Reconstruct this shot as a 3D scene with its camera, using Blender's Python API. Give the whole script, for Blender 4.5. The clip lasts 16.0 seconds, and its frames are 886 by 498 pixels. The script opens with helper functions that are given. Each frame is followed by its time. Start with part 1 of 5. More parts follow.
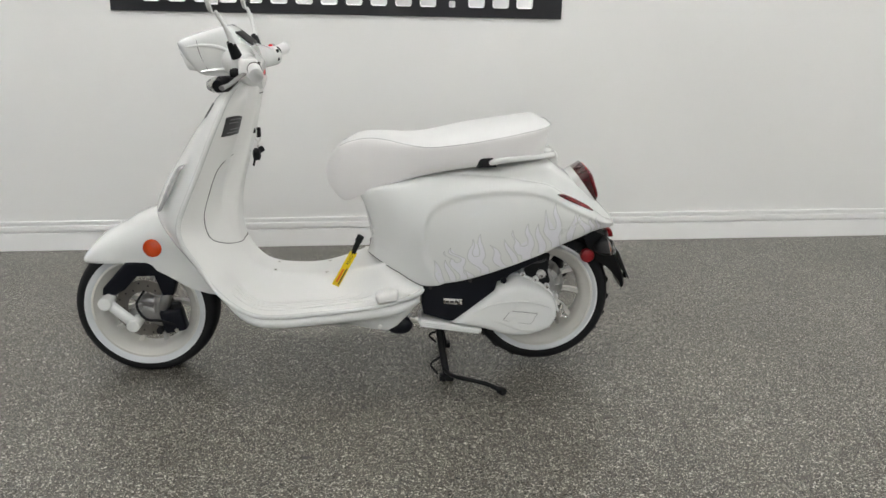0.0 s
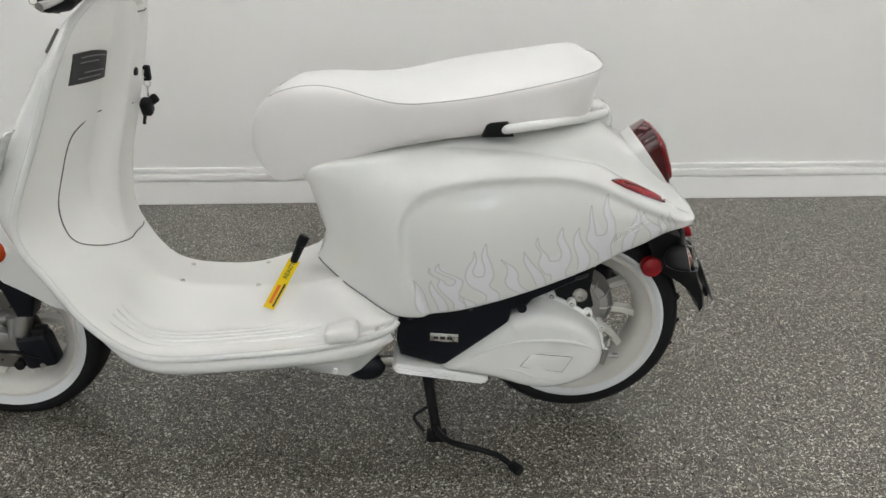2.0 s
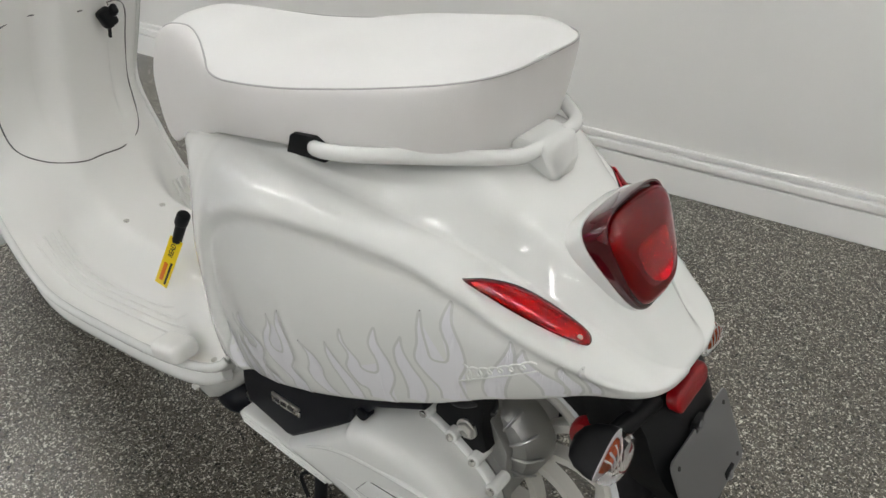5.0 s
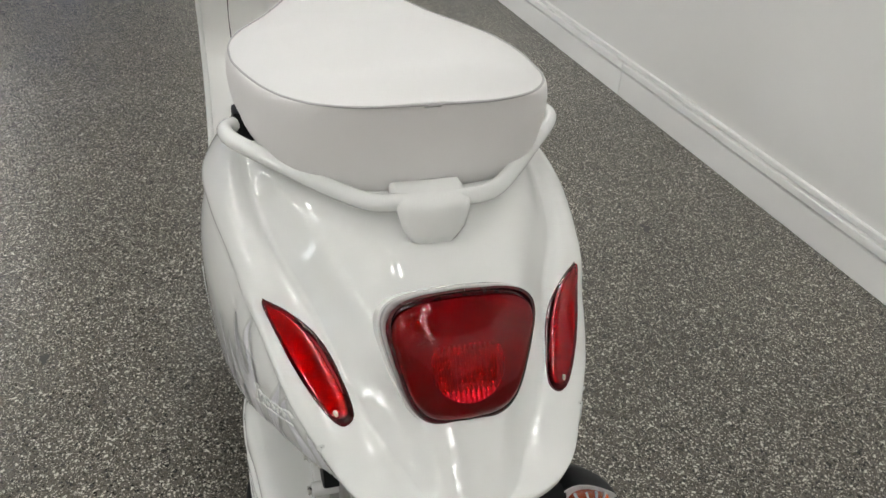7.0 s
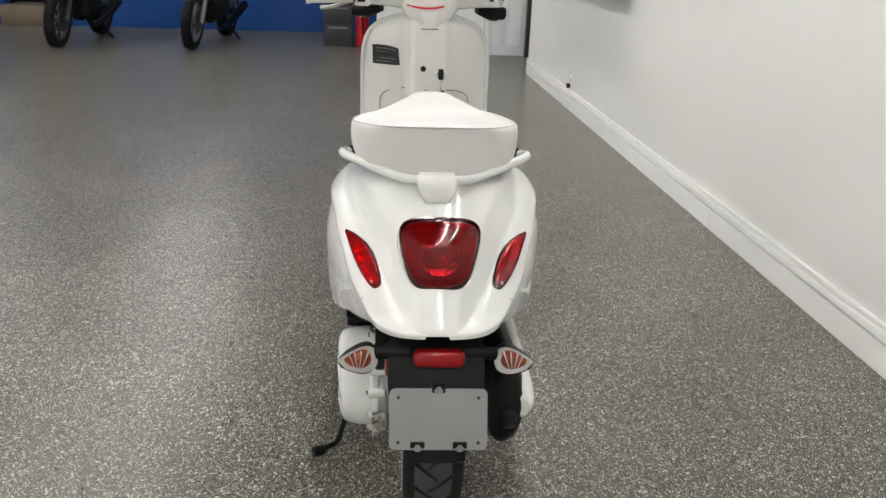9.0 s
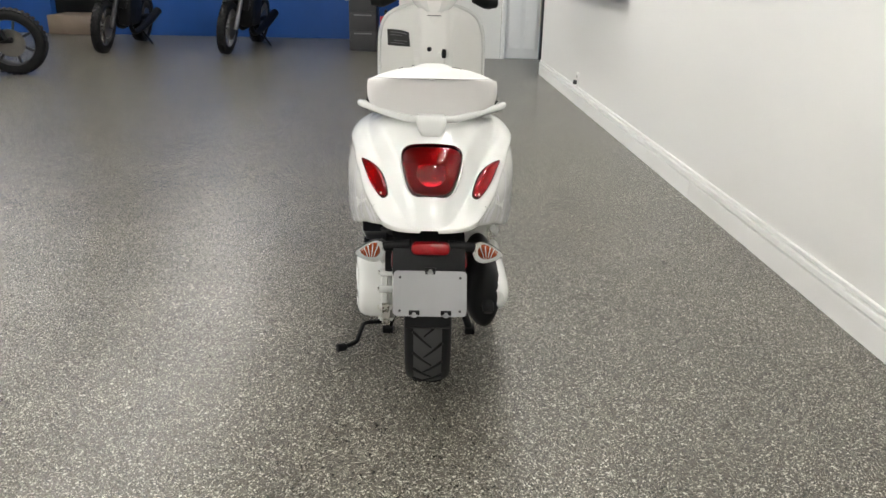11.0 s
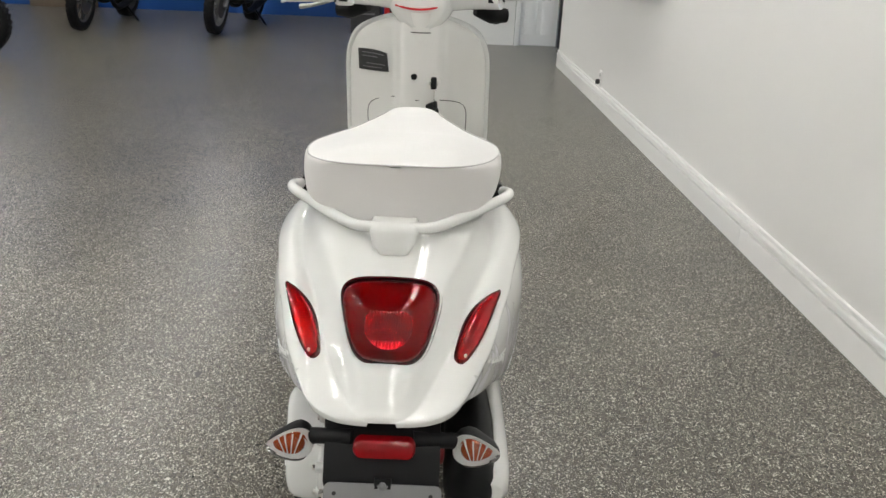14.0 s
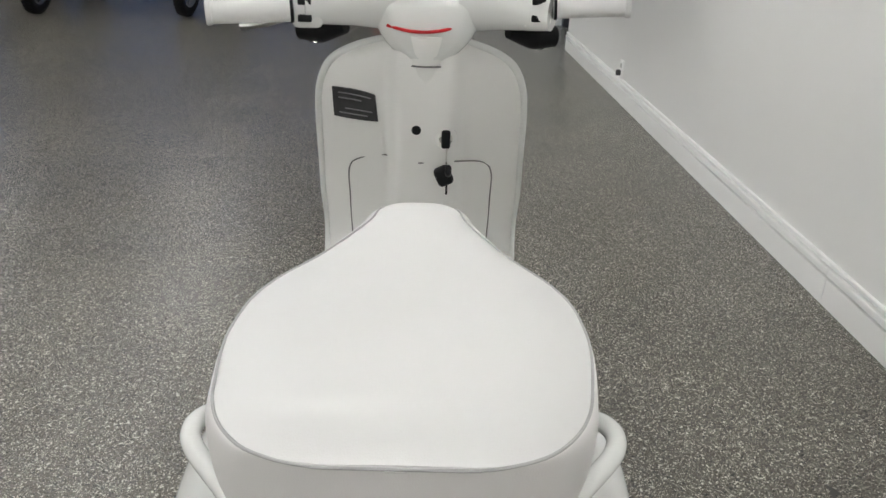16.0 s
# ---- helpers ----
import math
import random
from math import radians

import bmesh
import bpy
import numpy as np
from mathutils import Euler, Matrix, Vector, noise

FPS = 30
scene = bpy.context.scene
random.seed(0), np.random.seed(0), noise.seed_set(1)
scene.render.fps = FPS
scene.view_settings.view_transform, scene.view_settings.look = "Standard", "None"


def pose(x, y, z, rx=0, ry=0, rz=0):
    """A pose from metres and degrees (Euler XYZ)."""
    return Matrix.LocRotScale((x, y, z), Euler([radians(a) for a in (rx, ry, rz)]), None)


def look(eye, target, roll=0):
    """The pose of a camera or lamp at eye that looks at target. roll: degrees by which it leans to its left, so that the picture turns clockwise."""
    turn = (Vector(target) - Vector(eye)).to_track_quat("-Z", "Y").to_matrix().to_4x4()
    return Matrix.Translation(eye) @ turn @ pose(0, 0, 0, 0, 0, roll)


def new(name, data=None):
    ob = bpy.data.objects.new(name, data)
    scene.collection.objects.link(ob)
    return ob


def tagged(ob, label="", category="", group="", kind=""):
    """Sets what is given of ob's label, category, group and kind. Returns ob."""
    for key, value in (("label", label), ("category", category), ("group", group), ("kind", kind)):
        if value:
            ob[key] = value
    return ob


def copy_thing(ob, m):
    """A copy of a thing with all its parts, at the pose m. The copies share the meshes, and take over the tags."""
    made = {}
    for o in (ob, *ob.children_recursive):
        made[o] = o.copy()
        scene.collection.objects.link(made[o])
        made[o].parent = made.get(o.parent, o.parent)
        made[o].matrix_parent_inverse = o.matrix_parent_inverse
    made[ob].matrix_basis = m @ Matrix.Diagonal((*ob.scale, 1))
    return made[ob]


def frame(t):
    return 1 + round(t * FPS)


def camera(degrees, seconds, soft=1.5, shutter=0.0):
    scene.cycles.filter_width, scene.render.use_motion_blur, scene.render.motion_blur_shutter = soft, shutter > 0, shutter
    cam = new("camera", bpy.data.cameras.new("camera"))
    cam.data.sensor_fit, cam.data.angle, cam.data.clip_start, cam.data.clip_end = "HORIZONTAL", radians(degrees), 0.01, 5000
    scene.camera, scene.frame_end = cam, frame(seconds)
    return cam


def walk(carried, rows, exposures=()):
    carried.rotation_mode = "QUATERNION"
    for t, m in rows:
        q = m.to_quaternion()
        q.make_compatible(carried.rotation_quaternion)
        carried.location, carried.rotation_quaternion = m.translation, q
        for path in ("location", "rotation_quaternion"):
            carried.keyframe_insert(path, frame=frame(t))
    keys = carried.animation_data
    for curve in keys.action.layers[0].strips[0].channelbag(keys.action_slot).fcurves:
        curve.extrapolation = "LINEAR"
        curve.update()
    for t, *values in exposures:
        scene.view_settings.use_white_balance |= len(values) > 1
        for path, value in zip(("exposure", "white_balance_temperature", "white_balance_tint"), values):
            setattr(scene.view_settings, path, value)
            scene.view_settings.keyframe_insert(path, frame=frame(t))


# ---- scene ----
import functools

cam = camera(58.3, 16.0)
PATH = [
    (0, (-0.417, -2.566, 1.260), (-0.342, -0.665, 0.641), 0.5),
    (0.5, (-0.420, -2.305, 1.254), (-0.358, -0.415, 0.602), 0.3),
    (1, (-0.360, -2.039, 1.212), (-0.299, -0.166, 0.513), 0.3),
    (1.5, (-0.309, -1.839, 1.196), (-0.263, 0.006, 0.427), 0.4),
    (2, (-0.296, -1.638, 1.182), (-0.293, 0.178, 0.346), 0.4),
    (2.5, (-0.186, -1.481, 1.166), (-0.227, 0.297, 0.250), 0.4),
    (3, (0.010, -1.329, 1.181), (-0.215, 0.407, 0.215), 0.4),
    (3.5, (0.101, -1.172, 1.168), (-0.293, 0.506, 0.154), 0.5),
    (3.7, (0.131, -1.098, 1.158), (-0.333, 0.555, 0.131), 0.6),
    (5.8, (0.562, -0.596, 1.138), (-0.677, 0.542, 0.056), 1.5),
    (6, (0.539, -0.546, 1.155), (-0.697, 0.561, 0.038), 3.5),
    (6.5, (0.594, -0.393, 1.170), (-0.794, 0.439, -0.006), 4.2),
    (7, (0.708, -0.206, 1.168), (-0.876, 0.316, 0.063), 4.1),
    (7.5, (0.867, -0.157, 1.169), (-0.826, 0.214, 0.172), 3.6),
    (8, (1.070, -0.127, 1.195), (-0.701, 0.135, 0.302), 3.6),
    (8.5, (1.284, -0.053, 1.189), (-0.550, 0.093, 0.406), 2.9),
    (9, (1.503, -0.056, 1.188), (-0.361, 0.034, 0.467), 1.8),
    (9.5, (1.701, -0.067, 1.179), (-0.179, 0.004, 0.501), 1.5),
    (10, (1.869, -0.028, 1.159), (-0.023, 0.014, 0.513), 1.0),
    (12.5, (1.945, 0.039, 1.158), (0.087, 0.039, 0.417), 1.3),
    (13, (1.751, 0.054, 1.186), (-0.103, 0.047, 0.437), 1.7),
    (13.5, (1.497, 0.045, 1.216), (-0.356, 0.047, 0.463), 2.1),
    (14, (1.224, 0.077, 1.217), (-0.626, 0.081, 0.456), 2.4),
    (14.5, (1.011, 0.071, 1.223), (-0.834, 0.079, 0.453), 2.3),
    (15, (0.815, 0.007, 1.243), (-1.023, 0.013, 0.455), 2.5),
    (15.5, (0.646, -0.004, 1.233), (-1.184, 0.004, 0.426), 2.3),
    (16, (0.458, 0.022, 1.227), (-1.362, 0.045, 0.398), 1.9),
]
BETWEEN = [(11.25, (2.04, 0.01, 1.152), (0.165, 0.03, 0.44), 1.3)]
walk(cam, [(t, look(eye, target, roll)) for t, eye, target, roll in sorted(PATH + BETWEEN)],
     [(0.0, 0.05, 6550, 10), (3.5, -0.02, 6600, 10), (6.5, -0.12, 6650, 10), (7.5, 0.0, 6700, 10), (9.0, 0.28, 6750, 10), (10.0, 0.42, 6800, 10),
      (12.5, 0.50, 6850, 10), (13.5, 0.33, 6800, 10), (14.5, 0.14, 6750, 10), (16.0, -0.04, 6600, 10)])


# ---- light ----
world = bpy.data.worlds.new("world")
scene.world = world
world.use_nodes = True
wn = world.node_tree
sky = wn.nodes.new("ShaderNodeTexSky")
sky.sky_type, sky.sun_disc = "NISHITA", False
sky.sun_elevation, sky.sun_rotation = radians(40), radians(200)
wn.nodes["Background"].inputs["Strength"].default_value = 0.1
wn.links.new(sky.outputs[0], wn.nodes["Background"].inputs[0])

TUBE_GLOW = 65.0

# daylight through the shopfront
day = bpy.data.lights.new("daylight", "AREA")
day.shape, day.size, day.size_y, day.energy, day.color = "RECTANGLE", 0.9, 1.0, 22, (0.86, 0.93, 1.0)
daylight = new("daylight", day)
daylight.matrix_world = pose(0.0, -7.85, 1.35, 90, 0, 0)


# ---- materials ----
def material(name, color, rough=0.5, metal=0.0, coat=0.0, bump=0.0, bump_scale=200.0, var=0.0, var_scale=3.0,
             rough_var=0.0, transmission=0.0, ior=1.45, emit=0.0, sheen=0.0, spec=0.5):
    """A surface with mottling at one scale, fine relief at another, and uneven gloss."""
    m = bpy.data.materials.new(name)
    m.use_nodes = True
    n, l = m.node_tree.nodes, m.node_tree.links
    b = n["Principled BSDF"]
    b.inputs["Base Color"].default_value = (*color, 1)
    b.inputs["Roughness"].default_value = rough
    b.inputs["Metallic"].default_value = metal
    b.inputs["Coat Weight"].default_value = coat
    b.inputs["Coat Roughness"].default_value = 0.02
    b.inputs["Transmission Weight"].default_value = transmission
    b.inputs["IOR"].default_value = ior
    b.inputs["Specular IOR Level"].default_value = spec
    b.inputs["Sheen Weight"].default_value = sheen
    co = n.new("ShaderNodeTexCoord")
    if var or rough_var:
        t = n.new("ShaderNodeTexNoise")
        t.inputs["Scale"].default_value, t.inputs["Detail"].default_value = var_scale, 6
        l.new(co.outputs["Object"], t.inputs["Vector"])
        if var:
            mix = n.new("ShaderNodeMix")
            mix.data_type = "RGBA"
            mix.inputs["A"].default_value = (*[c * (1 - var) for c in color], 1)
            mix.inputs["B"].default_value = (*[min(1, c * (1 + var)) for c in color], 1)
            l.new(t.outputs["Fac"], mix.inputs["Factor"])
            l.new(mix.outputs["Result"], b.inputs["Base Color"])
        if rough_var:
            mr = n.new("ShaderNodeMapRange")
            mr.inputs["To Min"].default_value, mr.inputs["To Max"].default_value = rough * (1 - rough_var), rough * (1 + rough_var)
            l.new(t.outputs["Fac"], mr.inputs["Value"])
            l.new(mr.outputs[0], b.inputs["Roughness"])
    if bump:
        t = n.new("ShaderNodeTexNoise")
        t.inputs["Scale"].default_value, t.inputs["Detail"].default_value = bump_scale, 3
        l.new(co.outputs["Object"], t.inputs["Vector"])
        bp = n.new("ShaderNodeBump")
        bp.inputs["Strength"].default_value, bp.inputs["Distance"].default_value = bump, 0.001
        l.new(t.outputs["Fac"], bp.inputs["Height"])
        l.new(bp.outputs[0], b.inputs["Normal"])
    if emit:
        b.inputs["Emission Color"].default_value = (*color, 1)
        b.inputs["Emission Strength"].default_value = emit
    return m


def floor_material():
    """Grey epoxy with scattered light and dark vinyl flakes under a satin seal."""
    m = bpy.data.materials.new("flake_floor")
    m.use_nodes = True
    n, l = m.node_tree.nodes, m.node_tree.links
    b = n["Principled BSDF"]
    co = n.new("ShaderNodeTexCoord")
    warp = n.new("ShaderNodeTexNoise")
    warp.inputs["Scale"].default_value = 120
    l.new(co.outputs["Object"], warp.inputs["Vector"])
    add = n.new("ShaderNodeMix")
    add.data_type, add.blend_type = "RGBA", "LINEAR_LIGHT"
    add.inputs["Factor"].default_value = 0.006
    l.new(co.outputs["Object"], add.inputs["A"])
    l.new(warp.outputs["Color"], add.inputs["B"])
    base = n.new("ShaderNodeTexNoise")
    base.inputs["Scale"].default_value, base.inputs["Detail"].default_value = 170, 3
    l.new(co.outputs["Object"], base.inputs["Vector"])
    tone = n.new("ShaderNodeValToRGB")
    tone.color_ramp.elements[0].position, tone.color_ramp.elements[0].color = 0.30, (0.072, 0.066, 0.054, 1)
    tone.color_ramp.elements[1].position, tone.color_ramp.elements[1].color = 0.72, (0.140, 0.129, 0.105, 1)
    l.new(base.outputs["Fac"], tone.inputs[0])
    flat, sep = tone.outputs[0], None
    # chips: a random few of the cells are laid as pale or dark flakes
    for scale, dark, pale in ((215, 0.060, 0.970), (340, 0.060, 0.957), (540, 0.070, 0.932)):
        v = n.new("ShaderNodeTexVoronoi")
        v.inputs["Scale"].default_value = scale
        l.new(add.outputs["Result"], v.inputs["Vector"])
        sep = n.new("ShaderNodeSeparateColor")
        l.new(v.outputs["Color"], sep.inputs[0])
        for op, limit, chip in (("LESS_THAN", dark, (0.010, 0.010, 0.010, 1)), ("GREATER_THAN", pale, (0.61, 0.58, 0.51, 1))):
            pick = n.new("ShaderNodeMath")
            pick.operation = op
            pick.inputs[1].default_value = limit
            l.new(sep.outputs[0], pick.inputs[0])
            lay = n.new("ShaderNodeMix")
            lay.data_type = "RGBA"
            l.new(pick.outputs[0], lay.inputs["Factor"])
            l.new(flat, lay.inputs["A"])
            lay.inputs["B"].default_value = chip
            flat = lay.outputs["Result"]
    stain = n.new("ShaderNodeTexNoise")
    stain.inputs["Scale"].default_value, stain.inputs["Detail"].default_value = 2.2, 8
    l.new(co.outputs["Object"], stain.inputs["Vector"])
    sr = n.new("ShaderNodeMapRange")
    sr.inputs["From Min"].default_value, sr.inputs["From Max"].default_value = 0.3, 0.7
    sr.inputs["To Min"].default_value, sr.inputs["To Max"].default_value = 0.76, 1.0
    l.new(stain.outputs["Fac"], sr.inputs["Value"])
    mul = n.new("ShaderNodeMix")
    mul.data_type, mul.blend_type = "RGBA", "MULTIPLY"
    mul.inputs["Factor"].default_value = 1
    l.new(flat, mul.inputs["A"])
    l.new(sr.outputs[0], mul.inputs["B"])
    l.new(mul.outputs["Result"], b.inputs["Base Color"])
    rr = n.new("ShaderNodeMapRange")
    rr.inputs["To Min"].default_value, rr.inputs["To Max"].default_value = 0.20, 0.36
    l.new(sep.outputs[1], rr.inputs["Value"])
    l.new(rr.outputs[0], b.inputs["Roughness"])
    bt = n.new("ShaderNodeTexNoise")
    bt.inputs["Scale"].default_value, bt.inputs["Detail"].default_value = 130, 4
    l.new(co.outputs["Object"], bt.inputs["Vector"])
    bp = n.new("ShaderNodeBump")
    bp.inputs["Strength"].default_value, bp.inputs["Distance"].default_value = 0.8, 0.0012
    l.new(bt.outputs["Fac"], bp.inputs["Height"])
    l.new(bp.outputs[0], b.inputs["Normal"])
    return m


FLOOR = floor_material()
WALL = material("wall_paint", (0.76, 0.76, 0.745), 0.45, bump=0.15, bump_scale=60, var=0.03, var_scale=1.2, rough_var=0.2)
TRIM = material("trim_paint", (0.86, 0.86, 0.85), 0.35, bump=0.05, bump_scale=40, var=0.03, var_scale=5)
CEIL = material("ceiling_board", (0.30, 0.30, 0.29), 0.9, bump=0.3, bump_scale=80, var=0.04)
FARWALL = material("grey_wall_paint", (0.36, 0.36, 0.352), 0.5, bump=0.1, bump_scale=60, var=0.05, var_scale=1.2)
BLUE = material("blue_paint", (0.002, 0.055, 0.24), 0.5, bump=0.1, bump_scale=50, var=0.12, var_scale=2)
UNLIT_ROOM = material("unlit_room_shade", (0.02, 0.02, 0.02), 0.8, var=0.2)
PAINT = material("white_enamel", (0.70, 0.71, 0.695), 0.5, coat=1.0, spec=0.1, var=0.012, var_scale=6, rough_var=0.15)
PANEL = material("white_moulded_plastic", (0.78, 0.78, 0.76), 0.32, coat=0.25, var=0.02, var_scale=8, bump=0.04, bump_scale=900)
FLAME = material("pearl_flame_decal", (0.735, 0.735, 0.77), 0.5, coat=1.0, spec=0.1, var=0.02, var_scale=30)
FLAME_EDGE = material("grey_flame_outline", (0.58, 0.59, 0.58), 0.4, coat=1.0, spec=0.1)
VINYL = material("white_vinyl", (0.70, 0.70, 0.695), 0.55, bump=0.25, bump_scale=700, var=0.015, var_scale=9)
# white vinyl again for the skirt, reflected light added as a warm tint
VINYL_SIDE = material("vinyl_warm_bounce", (0.72, 0.708, 0.70), 0.55, bump=0.25, bump_scale=700, var=0.02, var_scale=9)
PIPING = material("grey_piping", (0.40, 0.40, 0.40), 0.6)
GAP = material("dark_seam", (0.12, 0.12, 0.12), 0.7)
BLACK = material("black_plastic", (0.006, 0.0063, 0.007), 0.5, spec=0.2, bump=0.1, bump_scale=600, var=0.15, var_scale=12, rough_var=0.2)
NAVY = material("satin_black_cover", (0.005, 0.0058, 0.009), 0.4, spec=0.2, bump=0.08, bump_scale=800, var=0.2, var_scale=8)
TREAD = material("grey_tread_rubber", (0.060, 0.061, 0.063), 0.75, spec=0.3, bump=0.2, bump_scale=300, var=0.2, var_scale=20)
RUBBER = material("tyre_rubber", (0.010, 0.010, 0.011), 0.6, spec=0.2, bump=0.2, bump_scale=300, var=0.2, var_scale=20)
TREADGROOVE = material("tyre_groove", (0.006, 0.006, 0.006), 0.9)
WHITEWALL = material("whitewall_rubber", (0.62, 0.64, 0.65), 0.55, bump=0.1, bump_scale=300, var=0.03, var_scale=12)
RIM = material("cream_rim_paint", (0.60, 0.59, 0.55), 0.35, coat=0.4, var=0.04, var_scale=10)
ALU = material("cast_aluminium", (0.40, 0.40, 0.39), 0.42, metal=1.0, bump=0.3, bump_scale=250, var=0.1, var_scale=20, rough_var=0.3)
STEEL = material("zinc_steel", (0.62, 0.61, 0.58), 0.28, metal=1.0, var=0.08, var_scale=30, rough_var=0.3)
BRAKE = material("brake_disc_steel", (0.24, 0.225, 0.21), 0.38, metal=1.0, var=0.1, var_scale=30, rough_var=0.3)
CHROME = material("chrome", (0.80, 0.80, 0.80), 0.08, metal=1.0, var=0.03, var_scale=10)
PLATE = material("brushed_grey_plate", (0.25, 0.25, 0.26), 0.36, metal=0.8, var=0.08, var_scale=6, rough_var=0.2)
REDLENS = material("red_lens", (0.66, 0.004, 0.014), 0.02, transmission=1.0, ior=1.42)
REDDARK = material("dark_red_lens", (0.050, 0.0006, 0.003), 0.12, coat=1.0, spec=0.15, var=0.1, var_scale=40)
REDCORE = material("red_reflector", (0.24, 0.002, 0.006), 0.30, coat=0.3, bump=0.5, bump_scale=400, var=0.45, var_scale=60)
FOIL = material("red_prism_foil", (0.60, 0.006, 0.018), 0.18, metal=0.8, bump=0.9, bump_scale=260, var=0.75, var_scale=55)
TAILRED = material("red_reflector_moulding", (0.20, 0.0015, 0.004), 0.3, coat=0.3, spec=0.2, bump=0.3, bump_scale=500, var=0.15, var_scale=60)
REDPAINT = material("red_paint", (0.55, 0.01, 0.015), 0.35, var=0.05)
CORNER = material("orange_side_reflector", (0.48, 0.045, 0.004), 0.15, coat=0.5, var=0.15, var_scale=60, bump=0.2, bump_scale=500)
AMBER = material("amber_lens", (0.38, 0.06, 0.012), 0.12, coat=1.0, var=0.15, var_scale=60, bump=0.3, bump_scale=300)
CLEAR = material("clear_lens", (0.98, 0.98, 0.97), 0.02, transmission=1.0, ior=1.25)
SILVER = material("silver_reflector", (0.88, 0.88, 0.87), 0.25, metal=0.15, bump=0.5, bump_scale=350)
GLASS = material("window_glass", (0.97, 0.98, 0.98), 0.02, transmission=1.0, ior=1.05)
MIRROR = material("mirror_glass", (0.85, 0.87, 0.88), 0.03, metal=1.0)
GREYLENS = material("silver_slot_lens", (0.66, 0.67, 0.66), 0.15, coat=0.8, var=0.3, var_scale=60, metal=0.5)
YELLOW = material("yellow_card", (0.85, 0.62, 0.01), 0.45, var=0.05, var_scale=20)
ORANGE = material("orange_print", (0.75, 0.18, 0.02), 0.5)
INK = material("black_print", (0.02, 0.02, 0.02), 0.5)
WHITEPRINT = material("white_print", (0.80, 0.80, 0.80), 0.5, var=0.04)
SIGN = material("sign_black", (0.022, 0.022, 0.026), 0.45, var=0.2, var_scale=3)
TUBE = material("lit_tube", (0.985, 0.985, 0.975), 0.4, emit=TUBE_GLOW)
FIXTURE = material("fixture_white", (0.75, 0.75, 0.74), 0.4)
DARKGREY = material("dark_grey_metal", (0.035, 0.035, 0.038), 0.45, var=0.2, var_scale=5)
BIKEGREY = material("bike_grey", (0.20, 0.20, 0.21), 0.4, metal=0.5, var=0.2, var_scale=9)
DATAPLATE = material("dark_data_plate", (0.035, 0.035, 0.037), 0.35, var=0.3, var_scale=60)
CARTON = material("grey_box", (0.45, 0.45, 0.44), 0.6, var=0.2, var_scale=8)
LEDGE = material("timber_ledge", (0.17, 0.13, 0.10), 0.6, var=0.2, var_scale=4)
MARK = material("rubber_scuff", (0.045, 0.042, 0.04), 0.6, var=0.3, var_scale=60)


# ---- mesh helpers ----
def finish(bm, angle=38):
    bmesh.ops.recalc_face_normals(bm, faces=bm.faces)
    lim = radians(angle)
    for f in bm.faces:
        f.smooth = True
    for e in bm.edges:
        if len(e.link_faces) == 2 and e.calc_face_angle(0) > lim:
            e.smooth = False
    return bm


def part(name, bm, mat, parent=None, label="", angle=38):
    """Links a bmesh as one mesh object under a thing or a part."""
    finish(bm, angle)
    me = bpy.data.meshes.new(name)
    bm.to_mesh(me)
    bm.free()
    me.materials.append(mat)
    ob = new(name, me)
    ob.parent = parent
    if label:
        tagged(ob, label)
    return ob


def thing(name, label, category, at=(0, 0, 0), group="", kind=""):
    ob = new(name)
    ob.location = at
    ob.empty_display_size = 0.1
    return tagged(ob, label, category, group, kind)


def structure(name, bm, mat, label, angle=38):
    return tagged(part(name, bm, mat, None, "", angle), label, kind="structure", category=name.split("_")[0])


def box(sx, sy, sz, at=(0, 0, 0), bevel=0.0, turn=None, segs=2, bm=None):
    bm = bm or bmesh.new()
    tmp = bmesh.new()
    bmesh.ops.create_cube(tmp, size=1)
    bmesh.ops.scale(tmp, vec=(sx, sy, sz), verts=tmp.verts)
    if bevel:
        bmesh.ops.bevel(tmp, geom=list(tmp.edges), offset=bevel, segments=segs, profile=0.5, affect="EDGES")
    m = Matrix.Translation(at) @ (turn if turn else Matrix())
    bmesh.ops.transform(tmp, matrix=m, verts=tmp.verts)
    return join(bm, tmp)


def join(bm, other):
    me = bpy.data.meshes.new("tmp")
    other.to_mesh(me)
    other.free()
    bm.from_mesh(me)
    bpy.data.meshes.remove(me)
    return bm


def cyl(a, b, r, r2=None, segs=24, bevel=0.0, bm=None):
    bm = bm or bmesh.new()
    a, b = Vector(a), Vector(b)
    tmp = bmesh.new()
    bmesh.ops.create_cone(tmp, cap_ends=True, segments=segs, radius1=r, radius2=r if r2 is None else r2, depth=(b - a).length)
    if bevel:
        rim = [e for e in tmp.edges if abs(e.verts[0].co.z - e.verts[1].co.z) < 1e-6]
        bmesh.ops.bevel(tmp, geom=rim, offset=bevel, segments=3, profile=0.5, affect="EDGES")
    q = Vector((0, 0, 1)).rotation_difference(b - a).to_matrix().to_4x4()
    bmesh.ops.transform(tmp, matrix=Matrix.Translation((a + b) / 2) @ q, verts=tmp.verts)
    return join(bm, tmp)


